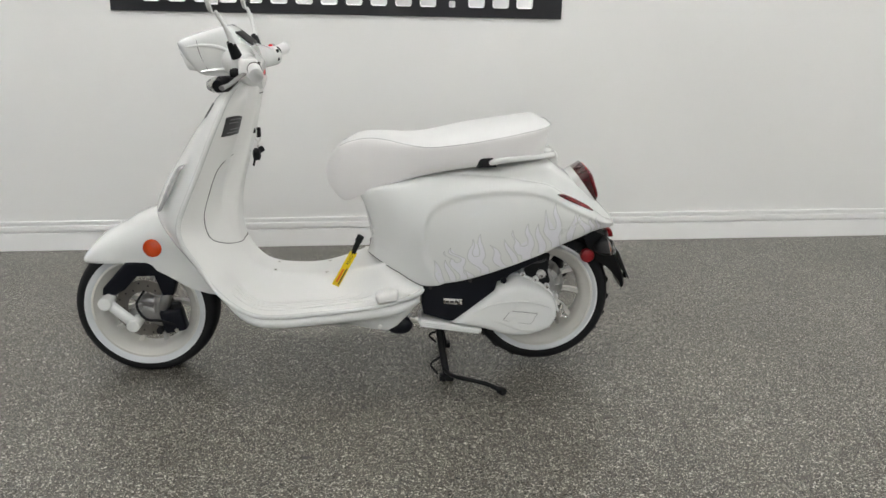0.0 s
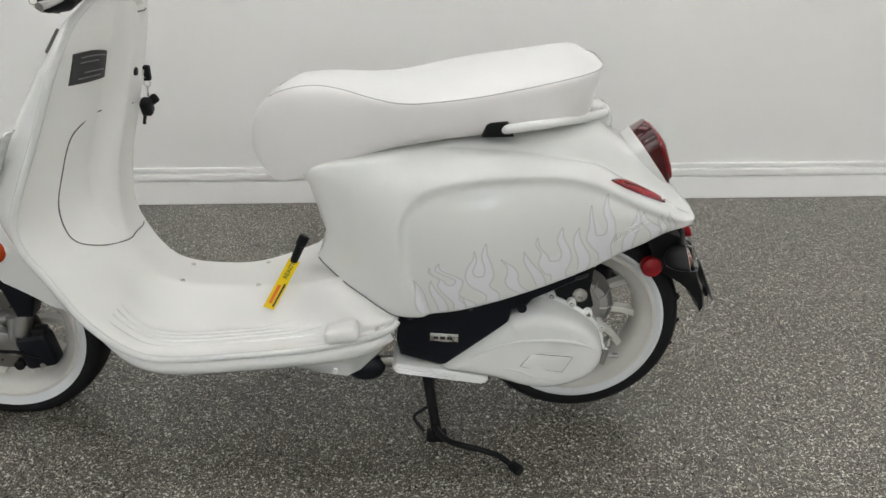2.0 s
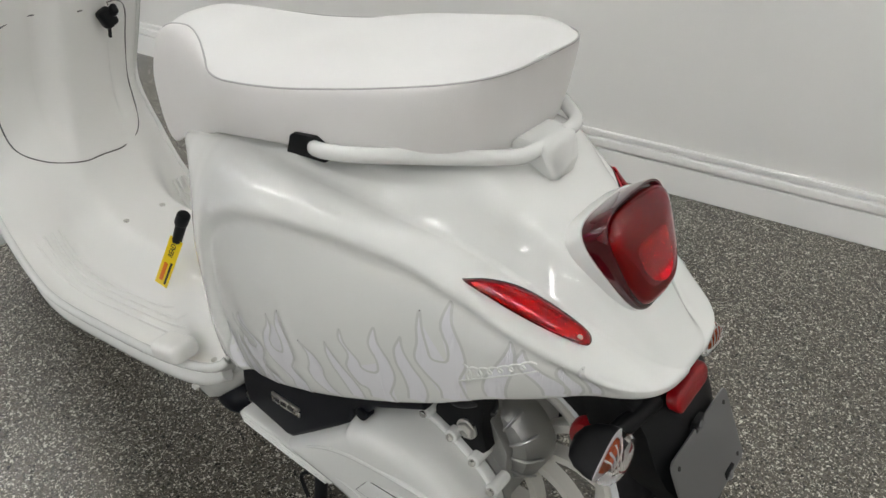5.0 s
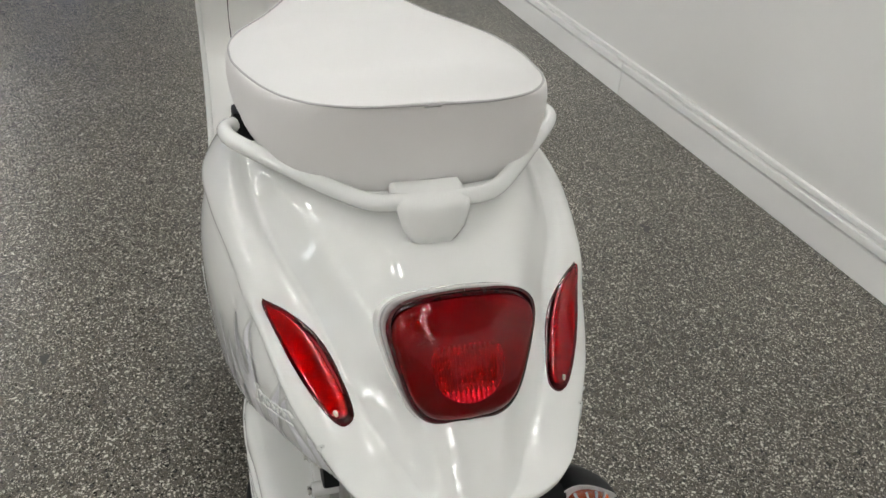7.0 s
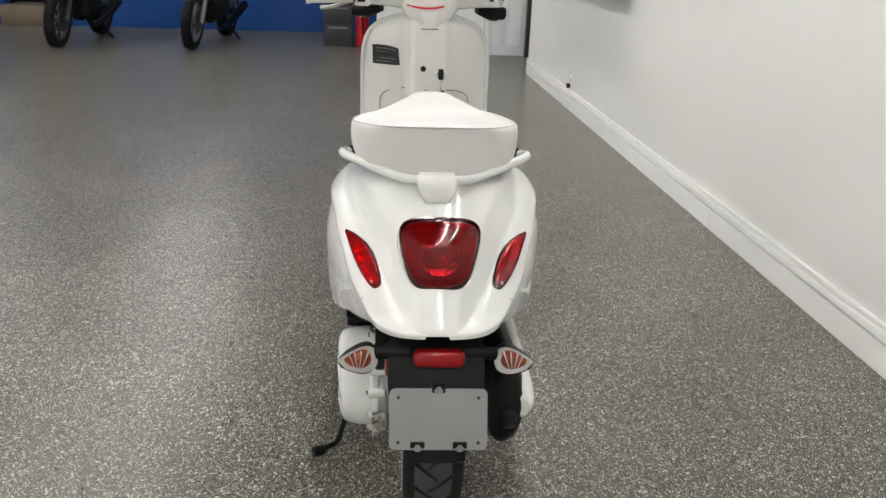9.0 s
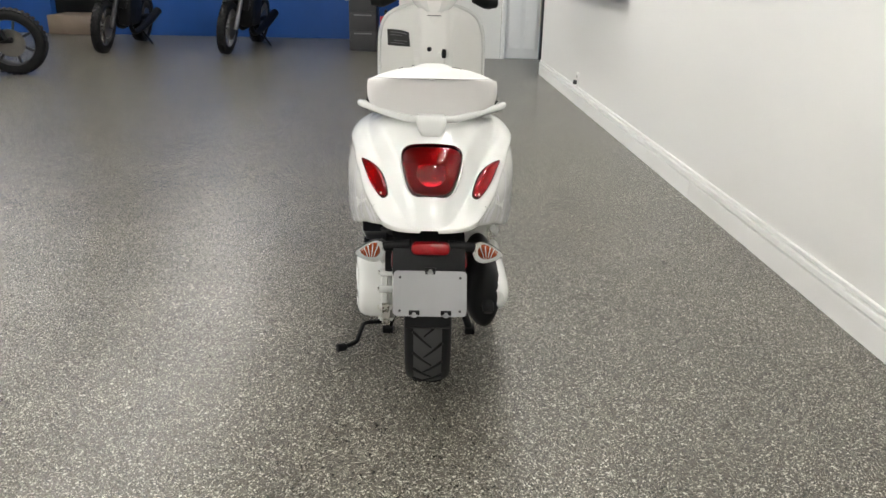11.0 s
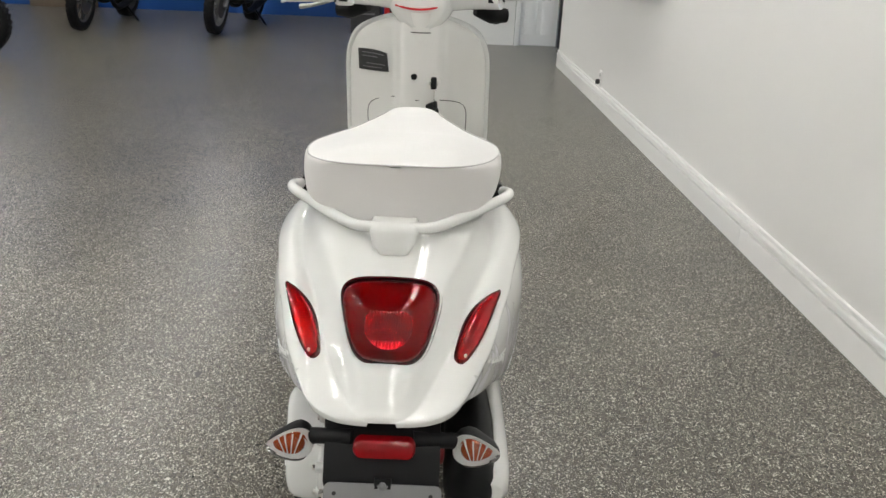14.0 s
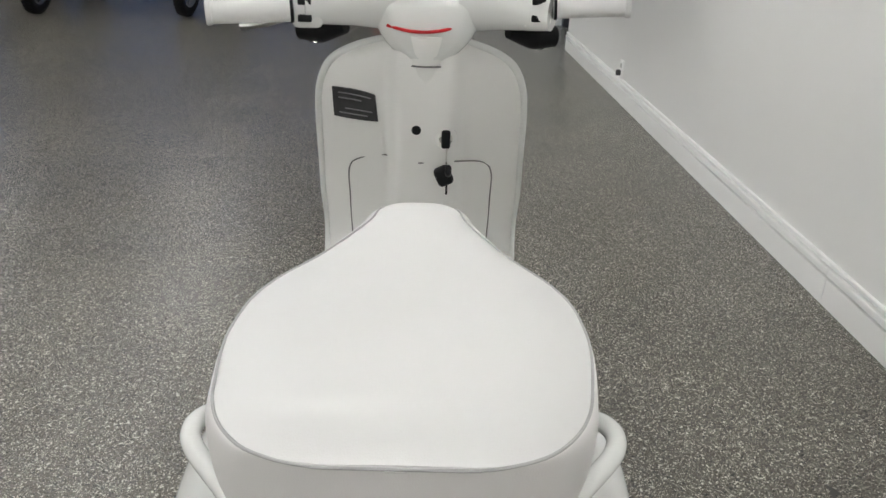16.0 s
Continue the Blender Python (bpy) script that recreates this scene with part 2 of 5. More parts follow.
def spline(points, n):
    """n points evenly spread in parameter on a Catmull-Rom curve through the points (any dimension)."""
    p = np.array(points, float)
    p = np.vstack([2 * p[0] - p[1], p, 2 * p[-1] - p[-2]])
    out = []
    for s in np.linspace(0, len(points) - 1 - 1e-9, n):
        i, t = int(s), s - int(s)
        a, b, c, d = p[i], p[i + 1], p[i + 2], p[i + 3]
        out.append(0.5 * (2 * b + (c - a) * t + (2 * a - 5 * b + 4 * c - d) * t * t + (3 * b - a - 3 * c + d) * t ** 3))
    return np.array(out)


def grid(rows, wrap=False, caps=False, bm=None):
    """A skin over rows of points; wrap closes each row into a ring."""
    bm = bm or bmesh.new()
    vs = [[bm.verts.new(tuple(map(float, p))) for p in row] for row in rows]
    for a, b in zip(vs, vs[1:]):
        k = len(a)
        for i in range(k if wrap else k - 1):
            j = (i + 1) % k
            bm.faces.new((a[i], a[j], b[j], b[i]))
    if caps:
        bm.faces.new(vs[0][::-1])
        bm.faces.new(vs[-1])
    return bm


def tube(points, r, segs=12, n=None, bm=None, flat=1.0):
    """A round bar along a smooth curve; r is one radius or one for each point given."""
    pts = spline(points, n or 8 * (len(points) - 1) + 1) if len(points) > 2 else np.array(points, float)
    rs = np.interp(np.linspace(0, 1, len(pts)), np.linspace(0, 1, len(points)), r if np.ndim(r) else [r] * len(points))
    rows, up = [], None
    for i, p in enumerate(pts):
        d = pts[min(i + 1, len(pts) - 1)] - pts[max(i - 1, 0)]
        d = d / np.linalg.norm(d)
        if up is None:
            up = np.array((0, 0, 1.0)) if abs(d[2]) < 0.9 else np.array((0, 1.0, 0))
        side = np.cross(d, up)
        side /= np.linalg.norm(side)
        up = np.cross(side, d)
        rows.append([p + rs[i] * (math.cos(a) * side + flat * math.sin(a) * up) for a in np.linspace(0, 2 * math.pi, segs, endpoint=False)])
    return grid(rows, wrap=True, caps=True, bm=bm)


def lathe(profile, at=(0, 0, 0), segs=64, closed=False, bm=None):
    """Turns a profile of (radius, y) round the y axis through the place given."""
    rows = []
    prof = list(profile) + ([profile[0]] if closed else [])
    for a in np.linspace(0, 2 * math.pi, segs, endpoint=False):
        rows.append([(at[0] + r * math.cos(a), at[1] + y, at[2] + r * math.sin(a)) for r, y in prof])
    rows.append(rows[0])
    bm = grid(rows, bm=bm)
    bmesh.ops.remove_doubles(bm, verts=bm.verts, dist=1e-5)
    return bm


def slab(outline, y0, y1, bevel=0.0, bm=None, segs=2):
    """A plate with an outline in x and z between two y."""
    bm = bm or bmesh.new()
    tmp = bmesh.new()
    a = [tmp.verts.new((x, y0, z)) for x, z in outline]
    b = [tmp.verts.new((x, y1, z)) for x, z in outline]
    tmp.faces.new(a)
    tmp.faces.new(b[::-1])
    k = len(a)
    for i in range(k):
        tmp.faces.new((a[i], b[i], b[(i + 1) % k], a[(i + 1) % k]))
    bmesh.ops.recalc_face_normals(tmp, faces=tmp.faces)
    if bevel:
        rim = [e for e in tmp.edges if abs(e.verts[0].co.y - e.verts[1].co.y) < 1e-6]
        bmesh.ops.bevel(tmp, geom=rim, offset=bevel, segments=segs, profile=0.6, affect="EDGES")
    return join(bm, tmp)


def smooth(a, b, x):
    t = np.clip((np.asarray(x, float) - a) / (b - a), 0, 1)
    return t * t * (3 - 2 * t)


# ---- room ----
def wall_y(x):
    return 1.425 + 0.0505 * x


WALL_TURN = math.atan(0.0505)
CEILING = 3.3


def long_wall(x0, x1, z0, z1, t0, t1, bm=None):
    """A block that follows the long wall, from t0 to t1 out of its face (towards the room)."""
    bm = bm or bmesh.new()
    v = []
    for z in (z0, z1):
        for x, t in ((x0, t0), (x1, t0), (x1, t1), (x0, t1)):
            v.append(bm.verts.new((x, wall_y(x) - t, z)))
    for q in ((0, 1, 2, 3), (7, 6, 5, 4), (0, 4, 5, 1), (1, 5, 6, 2), (2, 6, 7, 3), (3, 7, 4, 0)):
        bm.faces.new([v[i] for i in q])
    return bm


structure("floor", box(18, 11, 0.1, (-3.4, -2.8, -0.05)), FLOOR, "grey epoxy floor with light and dark flakes, satin sealed")
structure("wall_north", long_wall(-6.39, 5.6, 0, CEILING, -0.15, 0), WALL, "light grey painted plaster wall, smooth")
structure("ceiling", box(18, 11, 0.1, (-3.4, -2.8, CEILING + 0.05)), CEIL, "plain grey board ceiling with strip lights")
structure("wall_east", box(0.15, 11, CEILING, (5.6, -2.8, CEILING / 2)), WALL, "light grey painted wall closing the room")
bm = box(9.4, 0.15, CEILING, (-6.8, -8.0, CEILING / 2))
box(3.5, 0.15, CEILING, (3.85, -8.0, CEILING / 2), bm=bm)
box(4.2, 0.15, 0.9, (0, -8.0, CEILING - 0.45), bm=bm)
structure("wall_south", bm, FARWALL, "mid grey painted wall with a wide glazed opening")
bm = box(0.06, 0.08, 2.4, (-2.07, -7.96, 1.2))
for x in (-0.7, 0.7, 2.07):
    box(0.06, 0.08, 2.4, (x, -7.96, 1.2), bm=bm)
box(4.2, 0.08, 0.06, (0, -7.96, 2.37), bm=bm)
win = structure("window_1", bm, DARKGREY, "dark metal shopfront frame with clear glass")
pane = part("pane", box(4.1, 0.01, 2.34, (0, -7.98, 1.17)), GLASS, win)
pane.visible_shadow = False

# Baseboard in two runs with an open joint between them.
for k, (x0, x1) in enumerate(((-6.39, -1.881), (-1.876, 5.5))):
    bm = long_wall(x0, x1, 0.0, 0.094, 0, 0.016)
    long_wall(x0, x1, 0.094, 0.103, 0, 0.006, bm)
    long_wall(x0, x1, 0.103, 0.128, 0, 0.0195, bm)
    long_wall(x0, x1, 0.128, 0.138, 0, 0.004, bm)
    long_wall(x0, x1, 0.138, 0.152, 0, 0.014, bm)
    bmesh.ops.bevel(bm, geom=[e for e in bm.edges if e.calc_length() > 0.5], offset=0.0025, segments=2, affect="EDGES")
    structure(f"baseboard_{k + 1}", bm, TRIM, "white painted moulded baseboard along the wall")
structure("trim", long_wall(-6.395, -6.39, 0, CEILING, -0.15, 0.003), DARKGREY, "dark metal edge strip at the wall's end")

# Far end: white return with a door, blue wall set further back.
bm = box(0.12, 1.2, CEILING, (-7.72, 0.17, CEILING / 2))
box(0.12, 1.4, 1.25, (-7.72, 1.45, CEILING - 0.625), bm=bm)
box(0.12, 0.6, 2.05, (-7.72, 1.95, 1.025), bm=bm)
structure("wall_west", bm, WALL, "white painted return wall with a doorway")
door = structure("door_1", box(0.045, 0.40, 2.03, (-7.70, 1.03, 1.02), 0.004), TRIM, "closed white panelled door leaf")
for y in (0.935, 1.125):
    for z, h in ((0.42, 0.6), (1.35, 0.95)):
        part("panel", box(0.012, 0.14, h, (-7.674, y, z), 0.005), TRIM, door)
structure("trim_2", box(0.03, 0.05, 2.06, (-7.65, 0.80, 1.03), 0.006), TRIM, "white door casing")
# dark strip painted in for the shade of the gap beside the door
structure("trim_3", box(0.06, 0.055, 2.4, (-7.63, 1.262, 1.2), 0.004), DARKGREY, "dark strip drawn for the shaded gap between door and wall")
structure("wall_link", box(2.0, 0.12, CEILING, (-8.70, -0.37, CEILING / 2)), BLUE, "blue painted side wall")
bm = box(0.15, 4.15, CEILING, (-9.7, -2.5, CEILING / 2))
box(0.15, 2.1, CEILING, (-9.7, -6.45, CEILING / 2), bm=bm)
box(0.15, 0.83, 0.9, (-9.7, -4.985, CEILING - 0.45), bm=bm)
structure("wall_far", bm, BLUE, "deep blue painted wall with a dark opening")
# panel behind the opening; the unlit room's shade is put into its colour
structure("backdrop", box(0.1, 2.4, CEILING, (-10.8, -5.4, CEILING / 2)), UNLIT_ROOM, "near-black panel standing in for the unlit space behind the opening")
structure("sill_1", box(0.6, 0.82, 0.26, (-9.75, -4.985, 0.13), 0.01), LEDGE, "brown timber ledge across the opening")
for y in (-4.1, -2.75):
    structure("trim_4", box(0.012, 0.02, CEILING, (-9.622, y, CEILING / 2)), BLUE, "blue cover strip on the wall joint")


# Ceiling strip lights: a white tray with two tubes, one fixture built and copied along each row.
def strip_light(at):
    t = thing("strip_light", "white ceiling strip light with two lit diffusers", "ceiling light", at, "ceiling strip lights")
    part("tray", box(1.24, 0.30, 0.05, (0, 0, 0), 0.006), FIXTURE, t)
    for y in (-0.08, 0.08):
        part("diffuser", box(1.2, 0.022, 0.020, (0, y, -0.035), 0.008), TUBE, t, "lit white diffuser")
        for x in (-0.606, 0.606):
            part("end_cap", box(0.012, 0.085, 0.03, (x, y, -0.035), 0.003), FIXTURE, t)
    return t


light = strip_light((-5.6, 0.25, CEILING - 0.026))
for y in (0.25, -2.7, -5.7):
    for i in range(0 if y > 0 else -2, 8):
        if (y, i) != (0.25, 0):
            copy_thing(light, pose(-5.6 + 1.5 * i, y, CEILING - 0.026))


# ---- scooter: forward is -x, its left side is -y ----
scooter = thing("motor_scooter", "white motor scooter with whitewall tyres and flame decals, on stand", "scooter", (-0.6, 0, 0))
SC = Matrix.Translation((0.6, 0, 0))


def sp(name, bm, mat, parent=None, label="", angle=38):
    """A part of the scooter, given in world coordinates."""
    bmesh.ops.transform(bm, matrix=SC, verts=bm.verts)
    return part(name, bm, mat, parent or scooter, label, angle)


def curve_table(rows, n=200):
    s = spline(rows, n)
    return lambda x: [np.interp(x, s[:, 0], s[:, k]) for k in range(1, s.shape[1])]


# Rear body. Columns: x, top z, shoulder y, shoulder z, half width, its z, lower edge y, lower edge z
BODY = curve_table([
    (-0.545, 0.640, 0.058, 0.632, 0.070, 0.522, 0.060, 0.440),
    (-0.525, 0.655, 0.076, 0.642, 0.096, 0.524, 0.084, 0.434),
    (-0.500, 0.672, 0.092, 0.655, 0.124, 0.526, 0.112, 0.426),
    (-0.450, 0.700, 0.112, 0.680, 0.180, 0.530, 0.166, 0.404),
    (-0.390, 0.722, 0.132, 0.703, 0.219, 0.537, 0.203, 0.370),
    (-0.290, 0.745, 0.156, 0.718, 0.248, 0.547, 0.228, 0.384),
    (-0.200, 0.762, 0.174, 0.719, 0.252, 0.562, 0.233, 0.408),
    (-0.100, 0.768, 0.172, 0.711, 0.241, 0.577, 0.226, 0.440),
    (0.000, 0.748, 0.155, 0.690, 0.218, 0.582, 0.206, 0.473),
    (0.060, 0.704, 0.128, 0.655, 0.199, 0.577, 0.183, 0.495),
    (0.120, 0.658, 0.108, 0.620, 0.174, 0.566, 0.159, 0.511),
    (0.170, 0.614, 0.086, 0.588, 0.144, 0.557, 0.131, 0.524),
    (0.205, 0.580, 0.063, 0.562, 0.121, 0.550, 0.110, 0.529),
    (0.225, 0.563, 0.052, 0.551, 0.103, 0.545, 0.094, 0.530),
    (0.238, 0.553, 0.042, 0.545, 0.083, 0.541, 0.076, 0.530),
    (0.246, 0.546, 0.030, 0.541, 0.058, 0.537, 0.052, 0.530),
    (0.249, 0.539, 0.012, 0.537, 0.026, 0.534, 0.022, 0.530)])
ARC = curve_table([(-0.386, 0.48), (-0.384, 0.55), (-0.372, 0.595), (-0.350, 0.628), (-0.300, 0.658), (-0.233, 0.675), (-0.155, 0.682), (-0.077, 0.679), (-0.02, 0.667),
                   (0.03, 0.646), (0.08, 0.618), (0.14, 0.586), (0.19, 0.562), (0.25, 0.541)])
RIDGE = curve_table([(-0.20, 0.172), (-0.10, 0.158), (-0.06, 0.150), (0.0, 0.131), (0.06, 0.106), (0.13, 0.072), (0.20, 0.046), (0.26, 0.030)])


def ridge(x, y):
    """The raised spine between the two folds that run down beside the tail light."""
    f = float(RIDGE(x)[0])
    fade = float(smooth(-0.16, -0.04, x)) * (1 - float(smooth(0.20, 0.247, x)))
    return fade * (0.010 * (1 - float(smooth(f - 0.010, f + 0.010, abs(y)))) - 0.004 * math.exp(-((abs(y) - f - 0.020) / 0.014) ** 2))


def recess(x, z):
    """How deep the flat panel of the cowl lies under the bulge round it."""
    over = ARC(x)[0] - z
    front = x + 0.386 - 0.5 * max(0.0, 0.475 - z)
    return 0.013 * float(smooth(0.0, 0.019, min(over, front))) * (1 - float(smooth(0.16, 0.24, x)))


@functools.lru_cache(maxsize=None)
def half_at(step, n1=34, n2=24, n3=16):
    """The half section of the body at x = step / 2000, as a tuple of (y, z) from the top down."""
    x = step / 2000
    zt, ys, zs, w, zw, yb, zb = BODY(x)
    k = 0.2 * float(smooth(-0.45, -0.25, x)) * (1 - float(smooth(-0.12, 0.0, x)))
    box_p, box_q = 0.95 - 0.17 * k, 1.15 - 0.25 * k
    pts = []
    for t in np.linspace(0, 1, n1, endpoint=False):
        pts.append((ys * t, zt + (zs - zt) * t ** (2.2 + 2.0 * float(smooth(-0.08, 0.06, x)) * (1 - float(smooth(0.13, 0.20, x))))))
    for a in np.linspace(0, math.pi / 2, n2, endpoint=False):
        pts.append((ys + (w - ys) * math.sin(a) ** box_p, zw + (zs - zw) * math.cos(a) ** box_q))
    for a in np.linspace(0, math.pi / 2, n3):
        pts.append((yb + (w - yb) * math.cos(a), zw - (zw - zb) * math.sin(a)))
    return tuple(pts)


def body_half(x):
    return list(half_at(round(float(x) * 2000)))


@functools.lru_cache(maxsize=None)
def half_arrays(step):
    h = half_at(step)
    return np.array([p[1] for p in h][::-1]), np.array([p[0] for p in h][::-1])


def lean(x, z):
    """The seat post's hollow front: its top and foot lie further forward."""
    k = 1 - float(smooth(-0.54, -0.40, x))
    return x - (0.045 if z > 0.50 else 0.11) * k * ((z - 0.50) / 0.13) ** 2


def body_point(x, y, z, out=0.0):
    s = 1 if y >= 0 else -1
    k = float(smooth(0.05, 0.15, abs(y)))
    return (lean(x, z), y + s * (out - recess(x, z) * k), z + ridge(x, y))


def cowl_y(x, z):
    """Half width of the cowl's flank at x and z."""
    zz, yy = half_arrays(round(float(x) * 2000))
    return float(np.interp(z, zz[:-34], yy[:-34]))


xs = -0.545 + 0.794 * (0.5 - 0.5 * np.cos(np.linspace(0, math.pi, 140)))
rows = []
for x in xs:
    h = body_half(x)
    zb, yb = h[-1][1], h[-1][0]
    full = [(-y, z) for y, z in h[::-1]] + h[1:]
    full = [(-yb * 0.93, zb + 0.006)] + full + [(yb * 0.93, zb + 0.006)]
    rows.append([body_point(x, y, z) for y, z in full])
body = sp("body", grid(rows, caps=True), PAINT, None, "glossy white steel rear body and cowls", 60)
# black sheet inside the lower edge, painting in the shade of the body's hollow
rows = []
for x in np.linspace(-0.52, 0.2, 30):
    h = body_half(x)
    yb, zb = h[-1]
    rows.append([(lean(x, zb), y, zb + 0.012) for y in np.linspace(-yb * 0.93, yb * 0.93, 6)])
sp("underside_shade", grid(rows), BLACK)


# Flame decals: outline and fill laid on the flank.
def flame(pts, side):
    """A tongue of fire given by its outline in x and z, laid on the cowl."""
    bm = bmesh.new()
    p = np.array(pts, float)
    c = spline(np.vstack([p, p[:1]]), 8 * len(p))[:-1]
    f = bm.faces.new([bm.verts.new((x, 0, z)) for x, z in c])
    bmesh.ops.triangulate(bm, faces=[f])
    bmesh.ops.subdivide_edges(bm, edges=[e for e in bm.edges if e.calc_length() > 0.012], cuts=3, use_grid_fill=True)
    bmesh.ops.triangulate(bm, faces=bm.faces)
    for v in bm.verts:
        v.co.y = side * (cowl_y(v.co.x, v.co.z) - recess(v.co.x, v.co.z) + 0.0010)
    return bm


def tongue(foot, tip, w, sway):
    """One tongue: an S-shaped spine from foot to tip, thick low down and drawn out to a point."""
    (fx, fz), (tx, tz) = foot, tip
    left, right = [], []
    for t in (0.0, 0.18, 0.38, 0.58, 0.78, 0.92):
        cx = fx + (tx - fx) * t + sway * math.sin(2 * math.pi * t)
        h = 0.5 * w * (0.72 + 0.9 * t - 1.65 * t * t)
        left.append((cx - h, fz + (tz - fz) * t))
        right.append((cx + h, fz + (tz - fz) * t))
    return left + [(tx, tz)] + right[::-1]


def fork(v, left, right, w, stem, foot):
    """Two tongues round a valley v; left and right are their tips, w the width, stem the foot's middle."""
    (vx, vz), (lx, lz), (rx, rz) = v, left, right
    hl, hr = lz - vz, rz - vz
    return [(stem - w * 0.20, foot), (stem - w * 0.24, foot + (vz - foot) * 0.30), (vx - w * 0.30, vz - w * 0.42), (vx - w * 0.52, vz - w * 0.06), (vx - w * 0.46, vz + hl * 0.34),
            (lx - w * 0.04, lz - hl * 0.30), (lx, lz), (lx + w * 0.09, lz - hl * 0.38), (vx - w * 0.24, vz + hl * 0.26), (vx - w * 0.17, vz + w * 0.05), (vx, vz),
            (vx + w * 0.18, vz + w * 0.07), (vx + w * 0.19, vz + hr * 0.30), (rx - w * 0.14, rz - hr * 0.36), (rx, rz), (rx + w * 0.07, rz - hr * 0.30),
            (vx + w * 0.47, vz + hr * 0.34), (vx + w * 0.55, vz + w * 0.02), (vx + w * 0.42, vz - w * 0.40), (stem + w * 0.26, foot + (vz - foot) * 0.35), (stem + w * 0.34, foot)]


def strip_on_cowl(pts, side, width):
    bm = bmesh.new()
    c = spline(pts, 12 * (len(pts) - 1) + 1)
    rows = []
    for i, p in enumerate(c):
        d = c[min(i + 1, len(c) - 1)] - c[max(i - 1, 0)]
        d = d / (np.linalg.norm(d) + 1e-9)
        nrm = np.array((-d[1], d[0])) * width * 0.5
        rows.append([(q[0], side * (cowl_y(q[0], q[1]) - recess(q[0], q[1]) + 0.0016), q[1]) for q in (p + nrm, p - nrm)])
    return grid(rows, bm=bm)


# foot x, tip, width, sway
TONGUES = [(-0.326, (-0.352, 0.458), 0.028, -0.003), (-0.292, (-0.318, 0.462), 0.026, 0.003), (-0.235, (-0.258, 0.432), 0.026, 0.002), (-0.133, (-0.180, 0.514), 0.032, -0.009),
           (-0.096, (-0.135, 0.530), 0.026, 0.003), (-0.014, (-0.028, 0.574), 0.030, 0.006), (0.080, (0.094, 0.596), 0.030, -0.004),
           (0.142, (0.108, 0.588), 0.032, 0.007), (0.158, (0.150, 0.576), 0.020, 0.005), (0.182, (0.168, 0.574), 0.016, 0.003)]
# valley, left tip, right tip, width, foot x
FORKS = [((-0.280, 0.456), (-0.320, 0.490), (-0.301, 0.503), 0.046, -0.262), ((-0.222, 0.477), (-0.233, 0.534), (-0.211, 0.549), 0.052, -0.196),
         ((-0.073, 0.505), (-0.110, 0.559), (-0.062, 0.577), 0.062, -0.064), ((0.018, 0.552), (-0.006, 0.616), (0.027, 0.634), 0.056, 0.030)]
for side in (-1, 1):
    shapes = [tongue((x, float(BODY(x)[6]) + 0.008), tip, w, sway) for x, tip, w, sway in TONGUES]
    shapes += [fork(v, a, b, w, x, float(BODY(x)[6]) + 0.008) for v, a, b, w, x in FORKS]
    for shape in shapes:
        fl = sp("flame_decal", flame(shape, side), FLAME, body, "pale pearl flame decal")
        sp("flame_outline", strip_on_cowl(shape, side, 0.0032), FLAME_EDGE, body, "thin grey flame outline")
    # raised script emblem as a plain looping line
    c = []
    for i in range(64):
        t = i / 63
        x = 0.046 + 0.072 * t + 0.0050 * math.sin(i * 0.62)
        z = 0.541 + 0.030 * t + (0.0042 + 0.012 * (1 - t) ** 7) * math.cos(i * 0.62)
        c.append((x, side * (cowl_y(x, z) - recess(x, z) + 0.0013), z))
    sp("emblem", tube(c, 0.0013, 6, n=300), PAINT, body, "small raised script emblem, a plain looping line")
    c = [(x, side * (cowl_y(x, 0.528 + (x - 0.04) * 0.42) - recess(x, 0.53) + 0.0013), 0.528 + (x - 0.04) * 0.42) for x in np.linspace(0.040, 0.125, 8)]
    sp("emblem_bar", tube(c, 0.001, 6), PAINT, body)

for s in (-1, 1):
    pts = []
    for x in np.linspace(-0.540, -0.385, 12):
        yb, zb = [float(v) for v in BODY(x)[5:7]]
        pts.append((lean(x, zb), s * (yb + 0.003), zb - 0.0005))
    sp("body_gap", tube(pts, 0.0014, 6), GAP, body)

